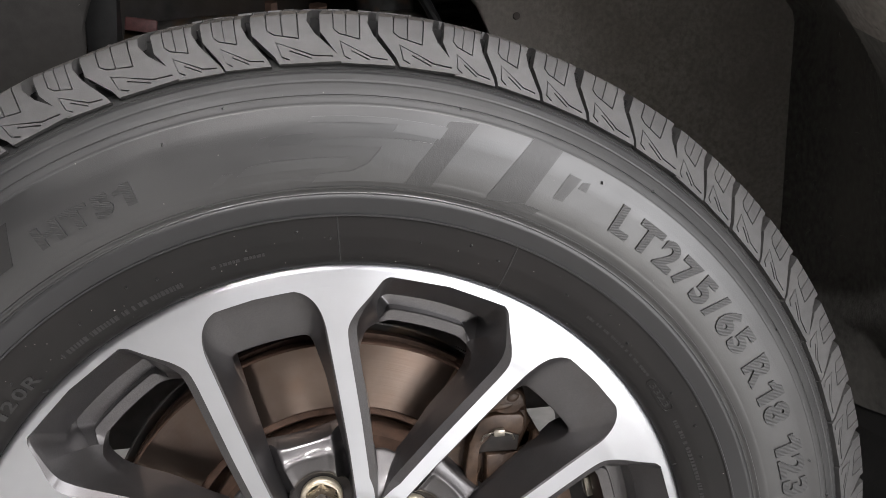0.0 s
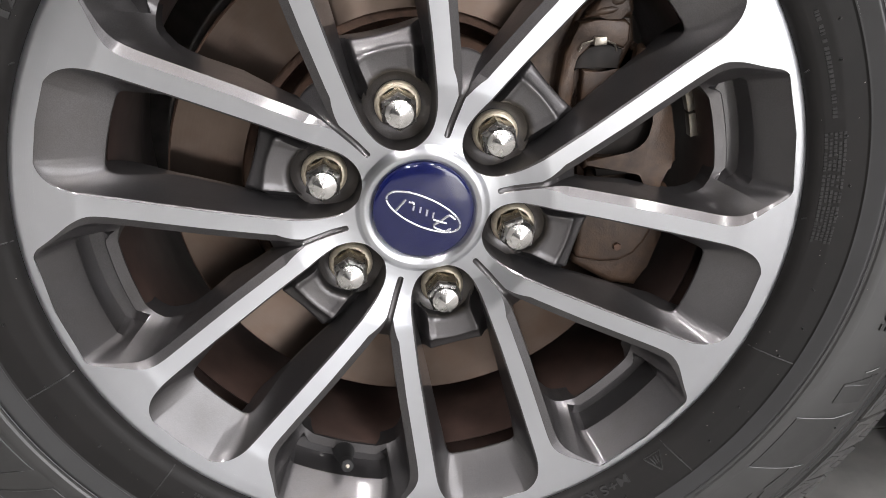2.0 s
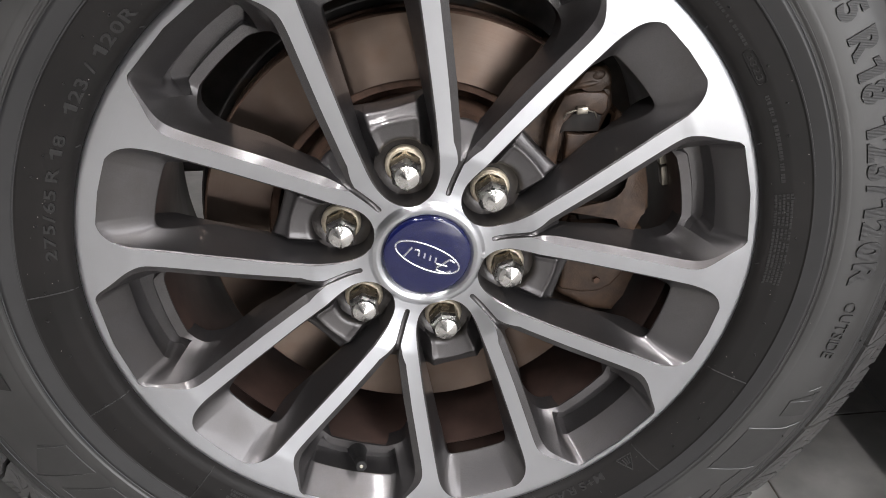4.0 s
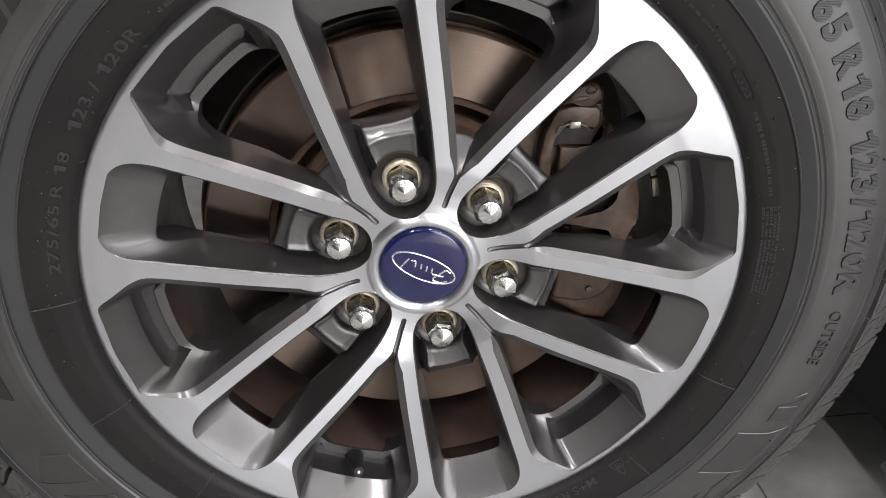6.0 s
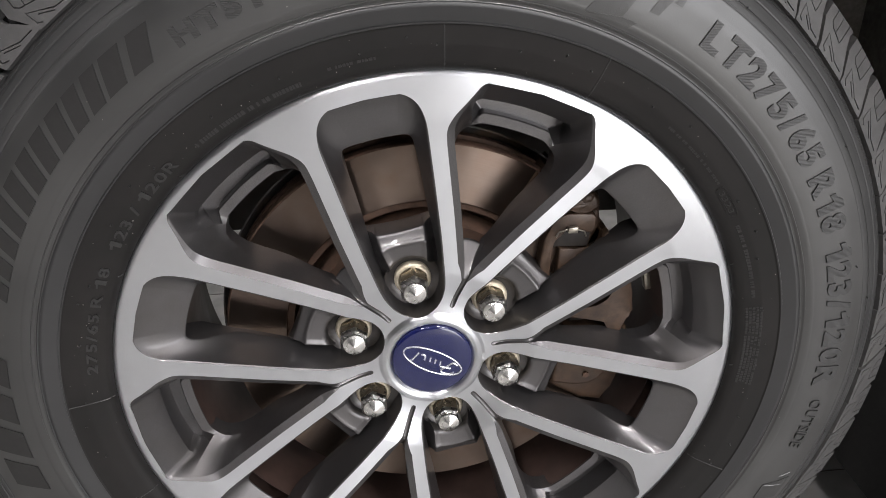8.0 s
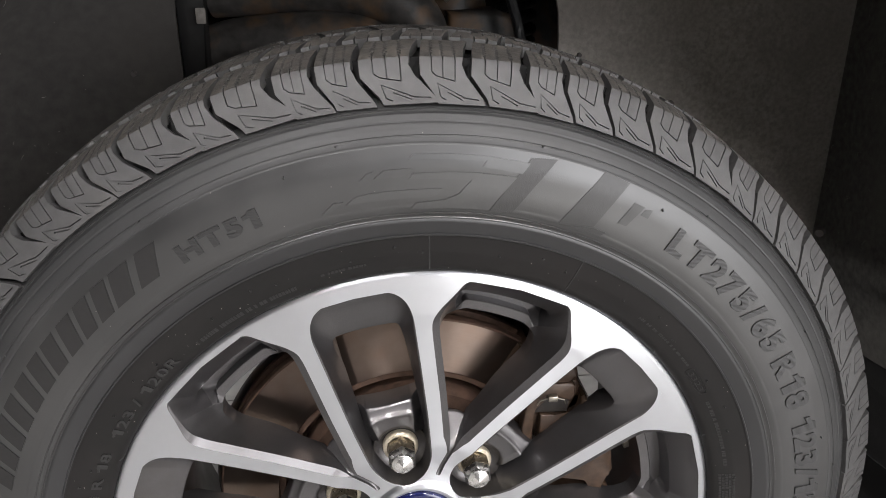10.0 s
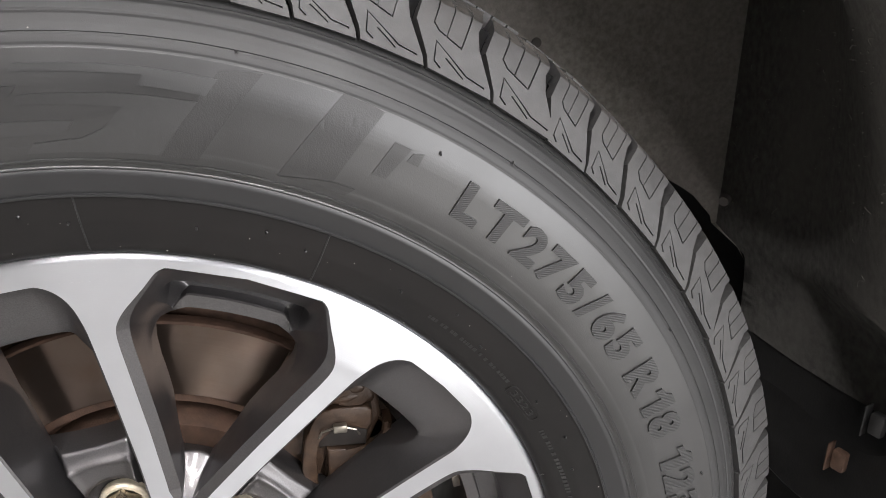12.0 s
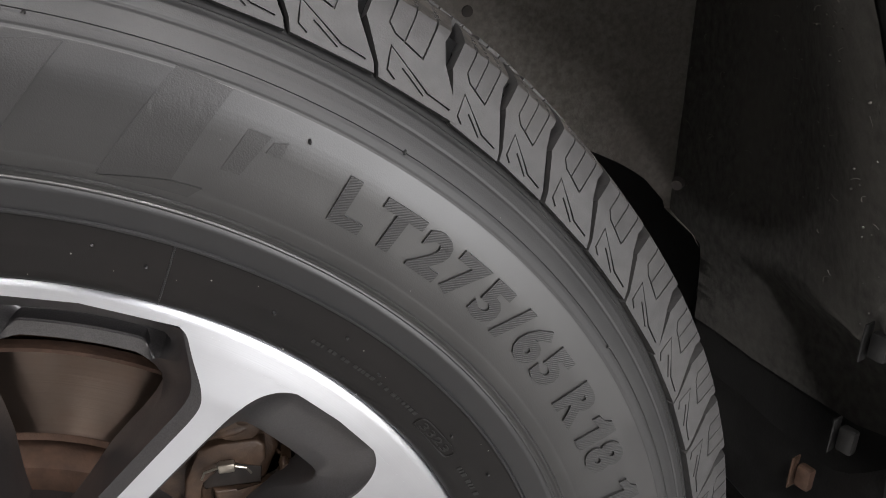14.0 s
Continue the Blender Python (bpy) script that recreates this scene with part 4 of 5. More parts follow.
def carved(poly, depth, cuts, breaks, bend, mats, worn=1000.0):
    """A tread block: an outline in (u, v) mm, with thin cuts, then bent on to the tyre by bend(u, v, w)."""
    bm = bmesh.new()
    low = [bm.verts.new((u, v, -depth)) for u, v in poly]
    high = [bm.verts.new((u, v, 0)) for u, v in poly]
    bm.faces.new(low[::-1])
    bm.faces.new(high)
    for i in range(len(poly)):
        j = (i + 1) % len(poly)
        bm.faces.new((low[i], low[j], high[j], high[i]))
    bmesh.ops.recalc_face_normals(bm, faces=bm.faces)
    a = bpy.data.meshes.new("block")
    bm.to_mesh(a)
    bm.free()
    bm = bmesh.new()
    for line, width, deep in cuts:
        strip(line, width, -deep, 2.0, bm)
    bmesh.ops.recalc_face_normals(bm, faces=bm.faces)
    b = bpy.data.meshes.new("cuts")
    bm.to_mesh(b)
    bm.free()
    oa, ob = new("block", a), new("cuts", b)
    mod = oa.modifiers.new("cut", "BOOLEAN")
    mod.operation, mod.solver, mod.object, mod.use_self = "DIFFERENCE", "EXACT", ob, True
    bpy.context.view_layer.update()
    me = bpy.data.meshes.new_from_object(oa.evaluated_get(bpy.context.evaluated_depsgraph_get()))
    bpy.data.objects.remove(oa)
    bpy.data.objects.remove(ob)
    bm = bmesh.new()
    bm.from_mesh(me)
    bpy.data.meshes.remove(me)
    for v in breaks:
        bmesh.ops.bisect_plane(bm, geom=bm.verts[:] + bm.edges[:] + bm.faces[:], plane_co=(0, v, 0), plane_no=(0, 1, 0))
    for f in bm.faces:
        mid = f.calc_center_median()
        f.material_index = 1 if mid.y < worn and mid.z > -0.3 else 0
    for v in bm.verts:
        v.co = bend(*v.co)
    bmesh.ops.recalc_face_normals(bm, faces=bm.faces)
    me = bpy.data.meshes.new("tread_block")
    bm.to_mesh(me)
    bm.free()
    for m in mats:
        me.materials.append(m)
    me.set_sharp_from_angle(angle=radians(25))
    return me


TOP_V, TOP_R, TOP_Y = [0, 25, 42, 46, 48, 60, 78], [398.4, 396.8, 394.4, 393.4, 391.7, 381.2, 365.6], [52, 29, 13.2, 9.2, 7.4, 1.5, -4.2]


def bend_shoulder(u, v, w):
    r, y = np.interp(v, TOP_V, TOP_R), np.interp(v, TOP_V, TOP_Y)
    r2, y2 = np.interp(v + 3, TOP_V, TOP_R), np.interp(v + 3, TOP_V, TOP_Y)
    r1, y1 = np.interp(v - 3, TOP_V, TOP_R), np.interp(v - 3, TOP_V, TOP_Y)
    dr, dy = r2 - r1, y2 - y1
    ln = math.hypot(dr, dy)
    r, y = r + w * (-dy / ln), y + w * (dr / ln)
    a = u / 393.0
    return (r * math.sin(a) / 1000, y / 1000, r * math.cos(a) / 1000)


def zigzag(u0, u1, v0, v1, n, swing):
    return [(lerp(u0, u1, k / n) + (swing if k % 2 else -swing), lerp(v0, v1, k / n)) for k in range(n + 1)]


SHOULDER = [(6, 0), (2.5, 25), (0, 48), (0, 58), (10, 73), (12, 78), (45.0, 78), (43.0, 74), (36.5, 66), (31.0, 59), (27.6, 51), (31, 25), (36.5, 0)]
CUTS = [([(7.7, 40), (7.7, 56), (11, 59), (23, 62.3)], 0.75, 2.2), ([(23, 40), (23, 62.6)], 0.75, 2.2), ([(15, 40), (15, 60)], 0.6, 1.8),
        ([(17.4, 75.7), (13.5, 73.5), (11.4, 64), (30, 73.8), (40, 74.6)], 0.9, 1.8), ([(18, 70.0), (29, 75.6)], 0.8, 1.6)]
CUTS += [(zigzag(11.5, 7.7, 2, 43, 14, 1.15), 1.25, 4.0), (zigzag(18.0, 15, 2, 43, 14, 1.15), 1.25, 4.0), (zigzag(25.5, 23, 2, 43, 14, 1.15), 1.25, 4.0)]
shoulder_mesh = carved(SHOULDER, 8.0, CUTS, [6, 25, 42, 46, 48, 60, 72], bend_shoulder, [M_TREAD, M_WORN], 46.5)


def rib_mesh(y0, y1, slant, sipes, top):
    def bend(u, v, w):
        y = y0 + v
        r = top - 0.0007 * (y - 82) ** 2 + w
        a = u / 393.0
        return (r * math.sin(a) / 1000, y / 1000, r * math.cos(a) / 1000)
    wide = y1 - y0
    poly = [(0, 0), (8, 2.4), (15, 0.2), (22, 2.6), (29.0, 0), (29.0 + slant * 0.4, wide * 0.45), (29.0 + slant, wide), (22 + slant, wide - 2.6), (15 + slant, wide - 0.2), (8 + slant, wide - 2.4), (slant, wide), (slant * 0.4, wide * 0.45)]
    cuts = [([(u + slant * 0.1, -1), (u + slant * 0.3, wide * 0.42)], 0.8, 5.0) for u in sipes] + [([(u + 4 + slant * 0.6, wide * 0.58), (u + 4 + slant * 0.9, wide + 1)], 0.8, 5.0) for u in sipes]
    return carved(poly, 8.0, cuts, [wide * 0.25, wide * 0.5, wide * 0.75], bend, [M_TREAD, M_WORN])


row_meshes = [rib_mesh(57, 94, 9, (6, 14, 22), 400.2), rib_mesh(101, 139, -7, (5, 13, 21), 400.2), rib_mesh(146, 183, 9, (6, 14, 22), 400.2)]
# first edges of the blocks, in degrees, and pitches for the rest of the tyre
EDGES = [109.26, 103.3, 99.2, 95.08, 89.29, 84.27, 78.46, 74.38, 69.89, 64.96, 59.53, 53.67, 49.5, 45.3, 40.31]
rng = random.Random(11)
steps = [rng.choice((4.1, 4.5, 4.9, 5.4, 5.9)) for _ in range(59)]
scale_steps = (40.31 + 360 - 109.26) / sum(steps)
for s in steps[:-1]:
    EDGES.append(EDGES[-1] - s * scale_steps)
EDGES.append(EDGES[0] - 360)


def tread_piece(mesh, angle, pitch):
    ob = new("tread_block", mesh)
    ob.parent = tyre
    ob.matrix_basis = pose(0, 0, 0, 0, 90 - angle, 0) @ Matrix.Diagonal((pitch / 4.957, 1, 1, 1))


far = bmesh.new()
for a, b in zip(EDGES, EDGES[1:]):
    tread_piece(shoulder_mesh, a, a - b)
    tread_piece(row_meshes[0], a + 1.3, a - b)
    tread_piece(row_meshes[1], a + 3.0, a - b)
    for me, m in ((row_meshes[2], pose(0, 0, 0, 0, 90 - a - 0.7, 0)), (shoulder_mesh, Matrix.Translation((0, 0.242, 0)) @ Matrix.Diagonal((0.981, -1, 0.981, 1)) @ pose(0, 0, 0, 0, 90 - a, 0))):
        n0 = len(far.verts)
        far.from_mesh(me)
        far.verts.ensure_lookup_table()
        bmesh.ops.transform(far, matrix=m @ Matrix.Diagonal(((a - b) / 4.957, 1, 1, 1)), verts=far.verts[n0:])
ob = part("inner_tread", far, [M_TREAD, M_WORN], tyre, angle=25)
tagged(ob, kind="stuff")

# ---- brake ----
brake = thing("disc_brake", "worn iron brake disc with a brown cast caliper behind the spokes", "brake", at=pose(0, 0, AXLE))
bm = bmesh.new()
revolve(bm, [(0.1205, 0.0805), (0.1205, 0.0718), (0.1212, 0.0710), (0.1690, 0.0710), (0.1703, 0.0722)], 200, [1, 1, 0, 1])
revolve(bm, [(0.1703, 0.0722), (0.1712, 0.075), (0.1712, 0.0795), (0.164, 0.0805), (0.164, 0.0905), (0.1712, 0.0915), (0.1712, 0.099), (0.12, 0.099)], 200, [1] * 7)
disc = part("disc", bm, [M_DISC, M_RUST], brake, "brushed grey friction ring with rusty edges", 30)
bm = bmesh.new()
revolve(bm, [(0.1207, 0.0735), (0.1150, 0.0730), (0.1138, 0.0765), (0.1125, 0.0900), (0.1060, 0.0910), (0.1040, 0.0740), (0.1010, 0.0680), (0.060, 0.0645), (0.02, 0.0645)], 160)
part("disc_hat", bm, M_RUST, brake, "rusty brown hub of the disc", 30)
bm = bmesh.new()
revolve(bm, [(0.05, 0.110), (0.168, 0.108), (0.176, 0.100), (0.1775, 0.100), (0.170, 0.112), (0.05, 0.114)], 120)
part("dust_shield", bm, M_FRAME, brake, "black pressed dust shield")


def arc_poly(r0, r1, a0, a1, n=10):
    return [(r1 * math.cos(radians(lerp(a0, a1, k / n))), r1 * math.sin(radians(lerp(a0, a1, k / n)))) for k in range(n + 1)] + \
           [(r0 * math.cos(radians(lerp(a1, a0, k / n))), r0 * math.sin(radians(lerp(a1, a0, k / n)))) for k in range(n + 1)]


caliper = new("caliper")
caliper.parent = brake
tagged(caliper, "brown cast iron caliper with surface rust")
for nm, poly, y0, y1, bev in (
        ("housing", [(0.109, -0.030), (0.1082, -0.055), (0.1096, -0.0605), (0.1381, -0.0782), (0.1585, -0.0820), (0.1660, -0.066), (0.1739, -0.0415), (0.1790, -0.012), (0.1760, -0.004), (0.1200, 0.000)], 0.0535, 0.120, 0.005),
        ("piston_boss", [(0.1130, -0.004), (0.1085, -0.0495), (0.1110, -0.0530), (0.1283, -0.0572), (0.1420, -0.0572), (0.1520, -0.0525), (0.1600, -0.0430), (0.1650, -0.0330), (0.1660, -0.012)], 0.0460, 0.070, 0.004),
        ("bridge", arc_poly(0.150, 0.176, -30, 50), 0.0700, 0.135, 0.006),
        ("upper_bracket", arc_poly(0.128, 0.176, 40, 56), 0.0610, 0.110, 0.005),
        ("casting", [(0.1120, 0.0130), (0.1510, 0.0110), (0.1552, 0.0090), (0.1572, 0.0050), (0.1577, -0.0100), (0.1688, -0.0100), (0.1684, 0.0085), (0.1700, 0.0120), (0.1730, 0.0140), (0.1780, 0.0158), (0.1751, 0.0341), (0.1707, 0.0538), (0.1640, 0.0760), (0.1520, 0.0720), (0.1608, 0.0523), (0.1618, 0.0445), (0.1597, 0.0340), (0.1570, 0.0290), (0.1526, 0.0248), (0.1460, 0.0212), (0.1391, 0.0198), (0.1120, 0.0220)], 0.0490, 0.080, 0.0032),
        ("carrier_plate", arc_poly(0.088, 0.170, 17, 58), 0.0600, 0.0665, 0.002),
        ("piston_block", [(0.1080, 0.0815), (0.1201, 0.0792), (0.1344, 0.0785), (0.1400, 0.0800), (0.1432, 0.0835), (0.1450, 0.0930), (0.1500, 0.0935), (0.1520, 0.0795), (0.1440, 0.0640), (0.1254, 0.0560), (0.1080, 0.0520)], 0.0500, 0.085, 0.0045),
        ("bracket_bar", [(0.0935, 0.0560), (0.1016, 0.0560), (0.1016, 0.0800), (0.1010, 0.0880), (0.1045, 0.0905), (0.1115, 0.0955), (0.1123, 0.1010), (0.1215, 0.1010), (0.1220, 0.0985), (0.1339, 0.0945), (0.1372, 0.0990), (0.1375, 0.1090), (0.1340, 0.1128), (0.1150, 0.1125), (0.1041, 0.1115), (0.1000, 0.1010), (0.0950, 0.0920), (0.0920, 0.0700)], 0.0470, 0.075, 0.0038),
        ("top_lug", [(0.1060, 0.1120), (0.1120, 0.1205), (0.1200, 0.1270), (0.1270, 0.1310), (0.1340, 0.1305), (0.1390, 0.1250), (0.1404, 0.1180), (0.1385, 0.1125), (0.1300, 0.1145), (0.1180, 0.1140)], 0.0490, 0.085, 0.0045),
        ("bracket_back", [(0.0950, 0.0560), (0.1060, 0.0560), (0.1060, 0.0800), (0.1350, 0.0780), (0.1440, 0.0980), (0.1400, 0.1260), (0.1270, 0.1330), (0.1060, 0.1190), (0.0950, 0.0950)], 0.0570, 0.085, 0.003),
        ("housing_wall", arc_poly(0.157, 0.172, 22, 43), 0.0600, 0.100, 0.005)):
    bm = bmesh.new()
    prism(bm, poly, y0, y1, bev, seg=4)
    part(nm, bm, M_CAST, caliper, angle=55)
bm = bmesh.new()
for x, y, z, rx, ry, rz in ((0.1215, 0.0530, 0.1180, 0.0130, 0.0050, 0.0040), (0.1290, 0.0530, 0.1245, 0.0080, 0.0050, 0.0055)):
    bmesh.ops.create_uvsphere(bm, u_segments=20, v_segments=12, radius=1, matrix=Matrix.Translation((x, y, z)) @ pose(0, 0, 0, 0, -8, 0) @ Matrix.Diagonal((rx, ry, rz, 1)))
part("casting_lump", bm, M_CAST, caliper, "rounded brown casting with two ridges", 60)
bm = bmesh.new()
tube(bm, [(0.1462, 0.0520, 0.0955), (0.1465, 0.0500, 0.0935), (0.1458, 0.0495, 0.0870), (0.1440, 0.0500, 0.0815), (0.1430, 0.0520, 0.0795)], [0.002, 0.0034, 0.0036, 0.0034, 0.002], 14)
part("rib", bm, M_CAST, caliper, "worn rounded rib", 60)
bm = bmesh.new()
prism(bm, [(0.1030, 0.0850), (0.1040, 0.0800), (0.1080, 0.0830), (0.1330, 0.0800), (0.1345, 0.0930), (0.1225, 0.0975), (0.1110, 0.0945)], 0.0525, 0.0600, 0.001)
prism(bm, arc_poly(0.124, 0.168, 2, 30), 0.0580, 0.0655, 0.001)
part("brake_pad", bm, M_PAD, caliper, "dark brake pad backing")
bm = bmesh.new()
box(bm, 0.1130, 0.1215, 0.0425, 0.047, 0.0975, 0.1030, 0.001)
tube(bm, [(0.104, 0.045, 0.094), (0.106, 0.0445, 0.0985), (0.113, 0.044, 0.1008)], 0.0007, 6)
tube(bm, [(0.121, 0.044, 0.1005), (0.127, 0.0445, 0.098), (0.129, 0.046, 0.093)], 0.0007, 6)
part("pad_spring", bm, M_STEEL, caliper, "pale steel retaining clip")
bm = bmesh.new()
bmesh.ops.create_cone(bm, cap_ends=True, segments=6, radius1=0.0032, radius2=0.0029, depth=0.003, matrix=pose(0.1391, 0.0455, -0.0447, 90))
part("bolt", bm, M_RUST, caliper, "rusty bolt head")
for k in range(3):
    bm = bmesh.new()
    box(bm, -0.003, 0.003, -0.004, 0.004, -0.0085, 0.0085, 0.0008)
    part("balance_weight", bm, M_STEEL, rim, "pale adhesive balance weight", at=pose(0.1965 * math.cos(radians(11 + 5.4 * k)), 0.066, 0.1965 * math.sin(radians(11 + 5.4 * k)), 0, -11 - 5.4 * k, 0))

# ---- car body round the wheel ----
car = thing("car", "silver-white pickup, front wheel arch with a grey felt liner", "car", at=pose(0, 0, AXLE))
ARCH_A = [-30, -1, 3, 10, 20, 33, 46, 58, 75, 90]
ARCH_R = [0.455, 0.465, 0.468, 0.475, 0.487, 0.512, 0.536, 0.5506, 0.566, 0.570]


def arch(a):
    return float(np.interp(a if a <= 90 else 180 - a, ARCH_A, ARCH_R))


def arch_s(a):
    return sum(arch(a + d) for d in (-8, -4, 0, 4, 8)) / 5


N_ARC = 150
angles = [lerp(-28, 208, k / N_ARC) for k in range(N_ARC + 1)]
bm = bmesh.new()
rows = []
for dr, y in ((0.0015, -0.014), (0.0005, -0.019), (0.000, -0.024), (0.0015, -0.0285), (0.006, -0.0305), (0.016, -0.0305), (0.030, -0.027), (0.045, -0.027), (0.09, -0.032), (0.18, -0.040), (0.32, -0.036), (0.46, -0.010), (0.52, 0.05), (0.54, 0.2)):
    rows.append([((arch_s(a) + dr) * math.cos(radians(a)), y, (arch_s(a) + dr) * math.sin(radians(a))) for a in angles])
loft(bm, rows, closed=False)
part("fender", bm, M_BODY, car, "silver-white painted fender with a rolled arch lip", 60)


def opening(a):
    """Radius at which the inner wall of the liner ends: a wide opening with rounded upper corners."""
    s, co = max(math.sin(radians(a)), 0.02), abs(math.cos(radians(a)))
    half, top, corner = (0.190, 0.460, 0.090) if a < 90 else (0.212, 0.482, 0.085)
    r = min(half / max(co, 0.05), top / s)
    x, z = r * co, r * s
    if x > half - corner and z > top - corner:
        for _ in range(30):
            dx, dz = r * co - (half - corner), r * s - (top - corner)
            if dx > 0 and dz > 0 and math.hypot(dx, dz) > corner:
                r -= 0.0015
    r = max(r, 0.33)
    if 34 < a < 48.5:
        r = max(r, 0.413 - 0.0010 * (a - 41) ** 2)
    if a < 24:
        r = max(r, float(np.interp(a, [9.3, 10.8, 13.7, 16.7, 20, 24], [0.530, 0.528, 0.512, 0.489, 0.458, 0.425])))
    return r


def felt_end(y):
    """Angle at which the felt is cut off at the back of the arch."""
    return float(np.interp(y, [-0.014, 0.0, 0.018, 0.036, 0.087, 0.145, 0.3], [14, 12, 6.1, 4.4, 3.7, 2.2, 0.0]))


LINER = ((-0.002, 0, -0.014, 0), (-0.0015, -0.004, -0.008, 0), (0.0, -0.004, 0.0, 0), (0.001, -0.002, 0.02, 0), (0.004, 0.008, 0.07, 0), (0.004, 0.018, 0.13, 0), (0.002, 0.026, 0.19, 0), (-0.008, 0.028, 0.24, 0),
         (-0.022, 0.02, 0.285, 0), (-0.045, 0.0, 0.320, 0), (-0.075, 0, 0.342, 0), (-0.10, 0, 0.348, 0.15), (-0.10, 0, 0.350, 0.4), (-0.10, 0, 0.351, 0.7), (-0.10, 0, 0.352, 1.0), (-0.10, 0, 0.358, 1.0))


def liner_point(k, a, sink=0.0):
    dr, wide, y, f = LINER[k]
    low = 1 - smooth(30, 60, a if a <= 90 else 180 - a)
    r = arch_s(a) + dr + wide * low
    # behind the wheel the liner ends in an upright corner
    if a < 70:
        box_r = min(0.525 / math.cos(radians(a)), 0.665)
        r = lerp(r, box_r, smooth(0.02, 0.30, y) * (1 - smooth(44, 66, a)) * (1 - f))
        y = lerp(y, min(y, 0.346) if k > 9 else y + 0.035 * smooth(0.2, 0.3, y), 1 - smooth(44, 66, a))
    o = opening(a)
    if a < 24:
        y = min(y, lerp(0.282, 0.36, smooth(8.4, 10.0, a)))
    r = max(lerp(r, min(o, r), f), o)
    wob = (0.003 * noise.noise((a * 0.09, y * 16, 3.1)) + 0.0012 * noise.noise((a * 0.3, y * 45, 7.1))) * min(1.0, k / 3)
    r += wob + sink
    return (r * math.cos(radians(a)), y + wob, r * math.sin(radians(a)))


# felt on the inner wall and the crown, plain moulded plastic before and behind the wheel
for nm, k0, k1, a0, a1, mat, label in (("arch_liner", 9, 15, None, 108, M_LINER, "dusty grey-brown felt liner of the wheel arch"), ("crown_liner", 1, 9, 44, 108, M_LINER, "dusty grey-brown felt over the wheel"),
                                       ("rear_liner", 1, 9, None, 44, M_REAR, "black plastic liner with dry pale streaks"), ("front_liner", 1, 15, 108, 208, M_FRONT, "plain dark plastic front liner")):
    bm = bmesh.new()
    loft(bm, [[liner_point(k, lerp(felt_end(LINER[k][2]) if a0 is None else a0, a1, i / 110)) for i in range(111)] for k in range(k0, k1 + 1)], closed=False)
    part(nm, bm, mat, car, label, 60)
# black plastic that carries the felt: a strip along the lip and the end below it
bm = bmesh.new()
loft(bm, [[liner_point(k, a, s) for a in angles] for k, s in ((0, 0.0), (1, 0.0015), (2, 0.003))], closed=False)
loft(bm, [[liner_point(k, lerp(-28, felt_end(LINER[k][2]) + 2, i / 20), 0.003) for i in range(21)] for k in range(2, 10)], closed=False)
part("liner_edge", bm, M_SHELL, car, "black plastic edge of the wheel arch")
# black sheet added behind the end of the felt to keep the gap dark
bm = bmesh.new()
rows = []
for y, dx in ((0.400, 0.0), (0.440, -0.02), (0.446, -0.02), (0.446, -0.26)):
    rows.append([(0.66 + dx + 0.012 * math.sin(z * 9), y, z) for z in (-0.30, -0.20, -0.10, -0.02, 0.06, 0.14, 0.22)])
loft(bm, rows, closed=False)
part("gap_blackout", bm, M_SHELL, car, "black sheet added to keep the liner gap dark")
# pale fibres and specks caught in the felt
rng = random.Random(21)
bm = bmesh.new()
for _ in range(420):
    a, kk = rng.choice((rng.uniform(12, 70), rng.uniform(20, 52), rng.uniform(100, 160))), rng.uniform(2.2, 10.5)
    k = int(kk)
    p = Vector(liner_point(k, a)).lerp(Vector(liner_point(k + 1, a)), kk - k)
    inward = Vector((-p.x, -0.10, -p.z)).normalized()
    p += inward * 0.0005
    side = inward.cross(Vector((rng.uniform(-1, 1), rng.uniform(-1, 1), rng.uniform(-1, 1)))).normalized()
    up = inward.cross(side)
    size = rng.uniform(0.0006, 0.0022)
    if rng.random() < 0.3:
        size *= 2.4
        curl = rng.uniform(-0.8, 0.8)
        tube(bm, [p + side * (size * t) + up * (size * curl * (1 - t * t)) for t in (-1, -0.5, 0, 0.5, 1)], 0.00022, 4)
    else:
        bmesh.ops.create_icosphere(bm, subdivisions=1, radius=size * 0.35, matrix=Matrix.Translation(p))
ob = part("lint", bm, M_DUST, car, "pale fibres and specks on the felt")
tagged(ob, kind="stuff")

# dark panels that close the bay behind the opening
for nm, b in (("inner_bay", (-0.9, 0.9, 0.72, 0.75, -0.2, 0.75)), ("front_bulkhead", (-0.93, -0.90, 0.0, 0.75, -0.2, 0.75)), ("rear_bulkhead", (0.90, 0.93, 0.0, 0.75, -0.2, 0.75)), ("bay_top", (-0.9, 0.9, 0.0, 0.75, 0.75, 0.78))):
    bm = bmesh.new()
    box(bm, *b)
    part(nm, bm, M_BAY, car, "black inner panel")

# suspension seen through the opening
susp = thing("suspension", "black suspension arm with rust patches behind the tyre", "suspension", at=pose(0, 0, AXLE))
bm = bmesh.new()
tube(bm, spline([(-0.21, 0.43, 0.332), (-0.162, 0.425, 0.346), (-0.100, 0.42, 0.352), (-0.045, 0.42, 0.352), (-0.002, 0.425, 0.344), (0.028, 0.43, 0.318)], 8), 0.029, 18)
part("lower_tube", bm, M_FRAME, susp)
bm = bmesh.new()
tube(bm, spline([(-0.19, 0.47, 0.395), (-0.098, 0.45, 0.400), (-0.023, 0.43, 0.399), (0.018, 0.42, 0.389), (0.042, 0.415, 0.366), (0.050, 0.41, 0.33), (0.05, 0.40, 0.25), (0.04, 0.30, 0.12)], 8), [0.024 + 0.006 * smooth(0, 30, k) for k in range(57)], 18)
part("upper_arm", bm, M_FRAME, susp)
bm = bmesh.new()
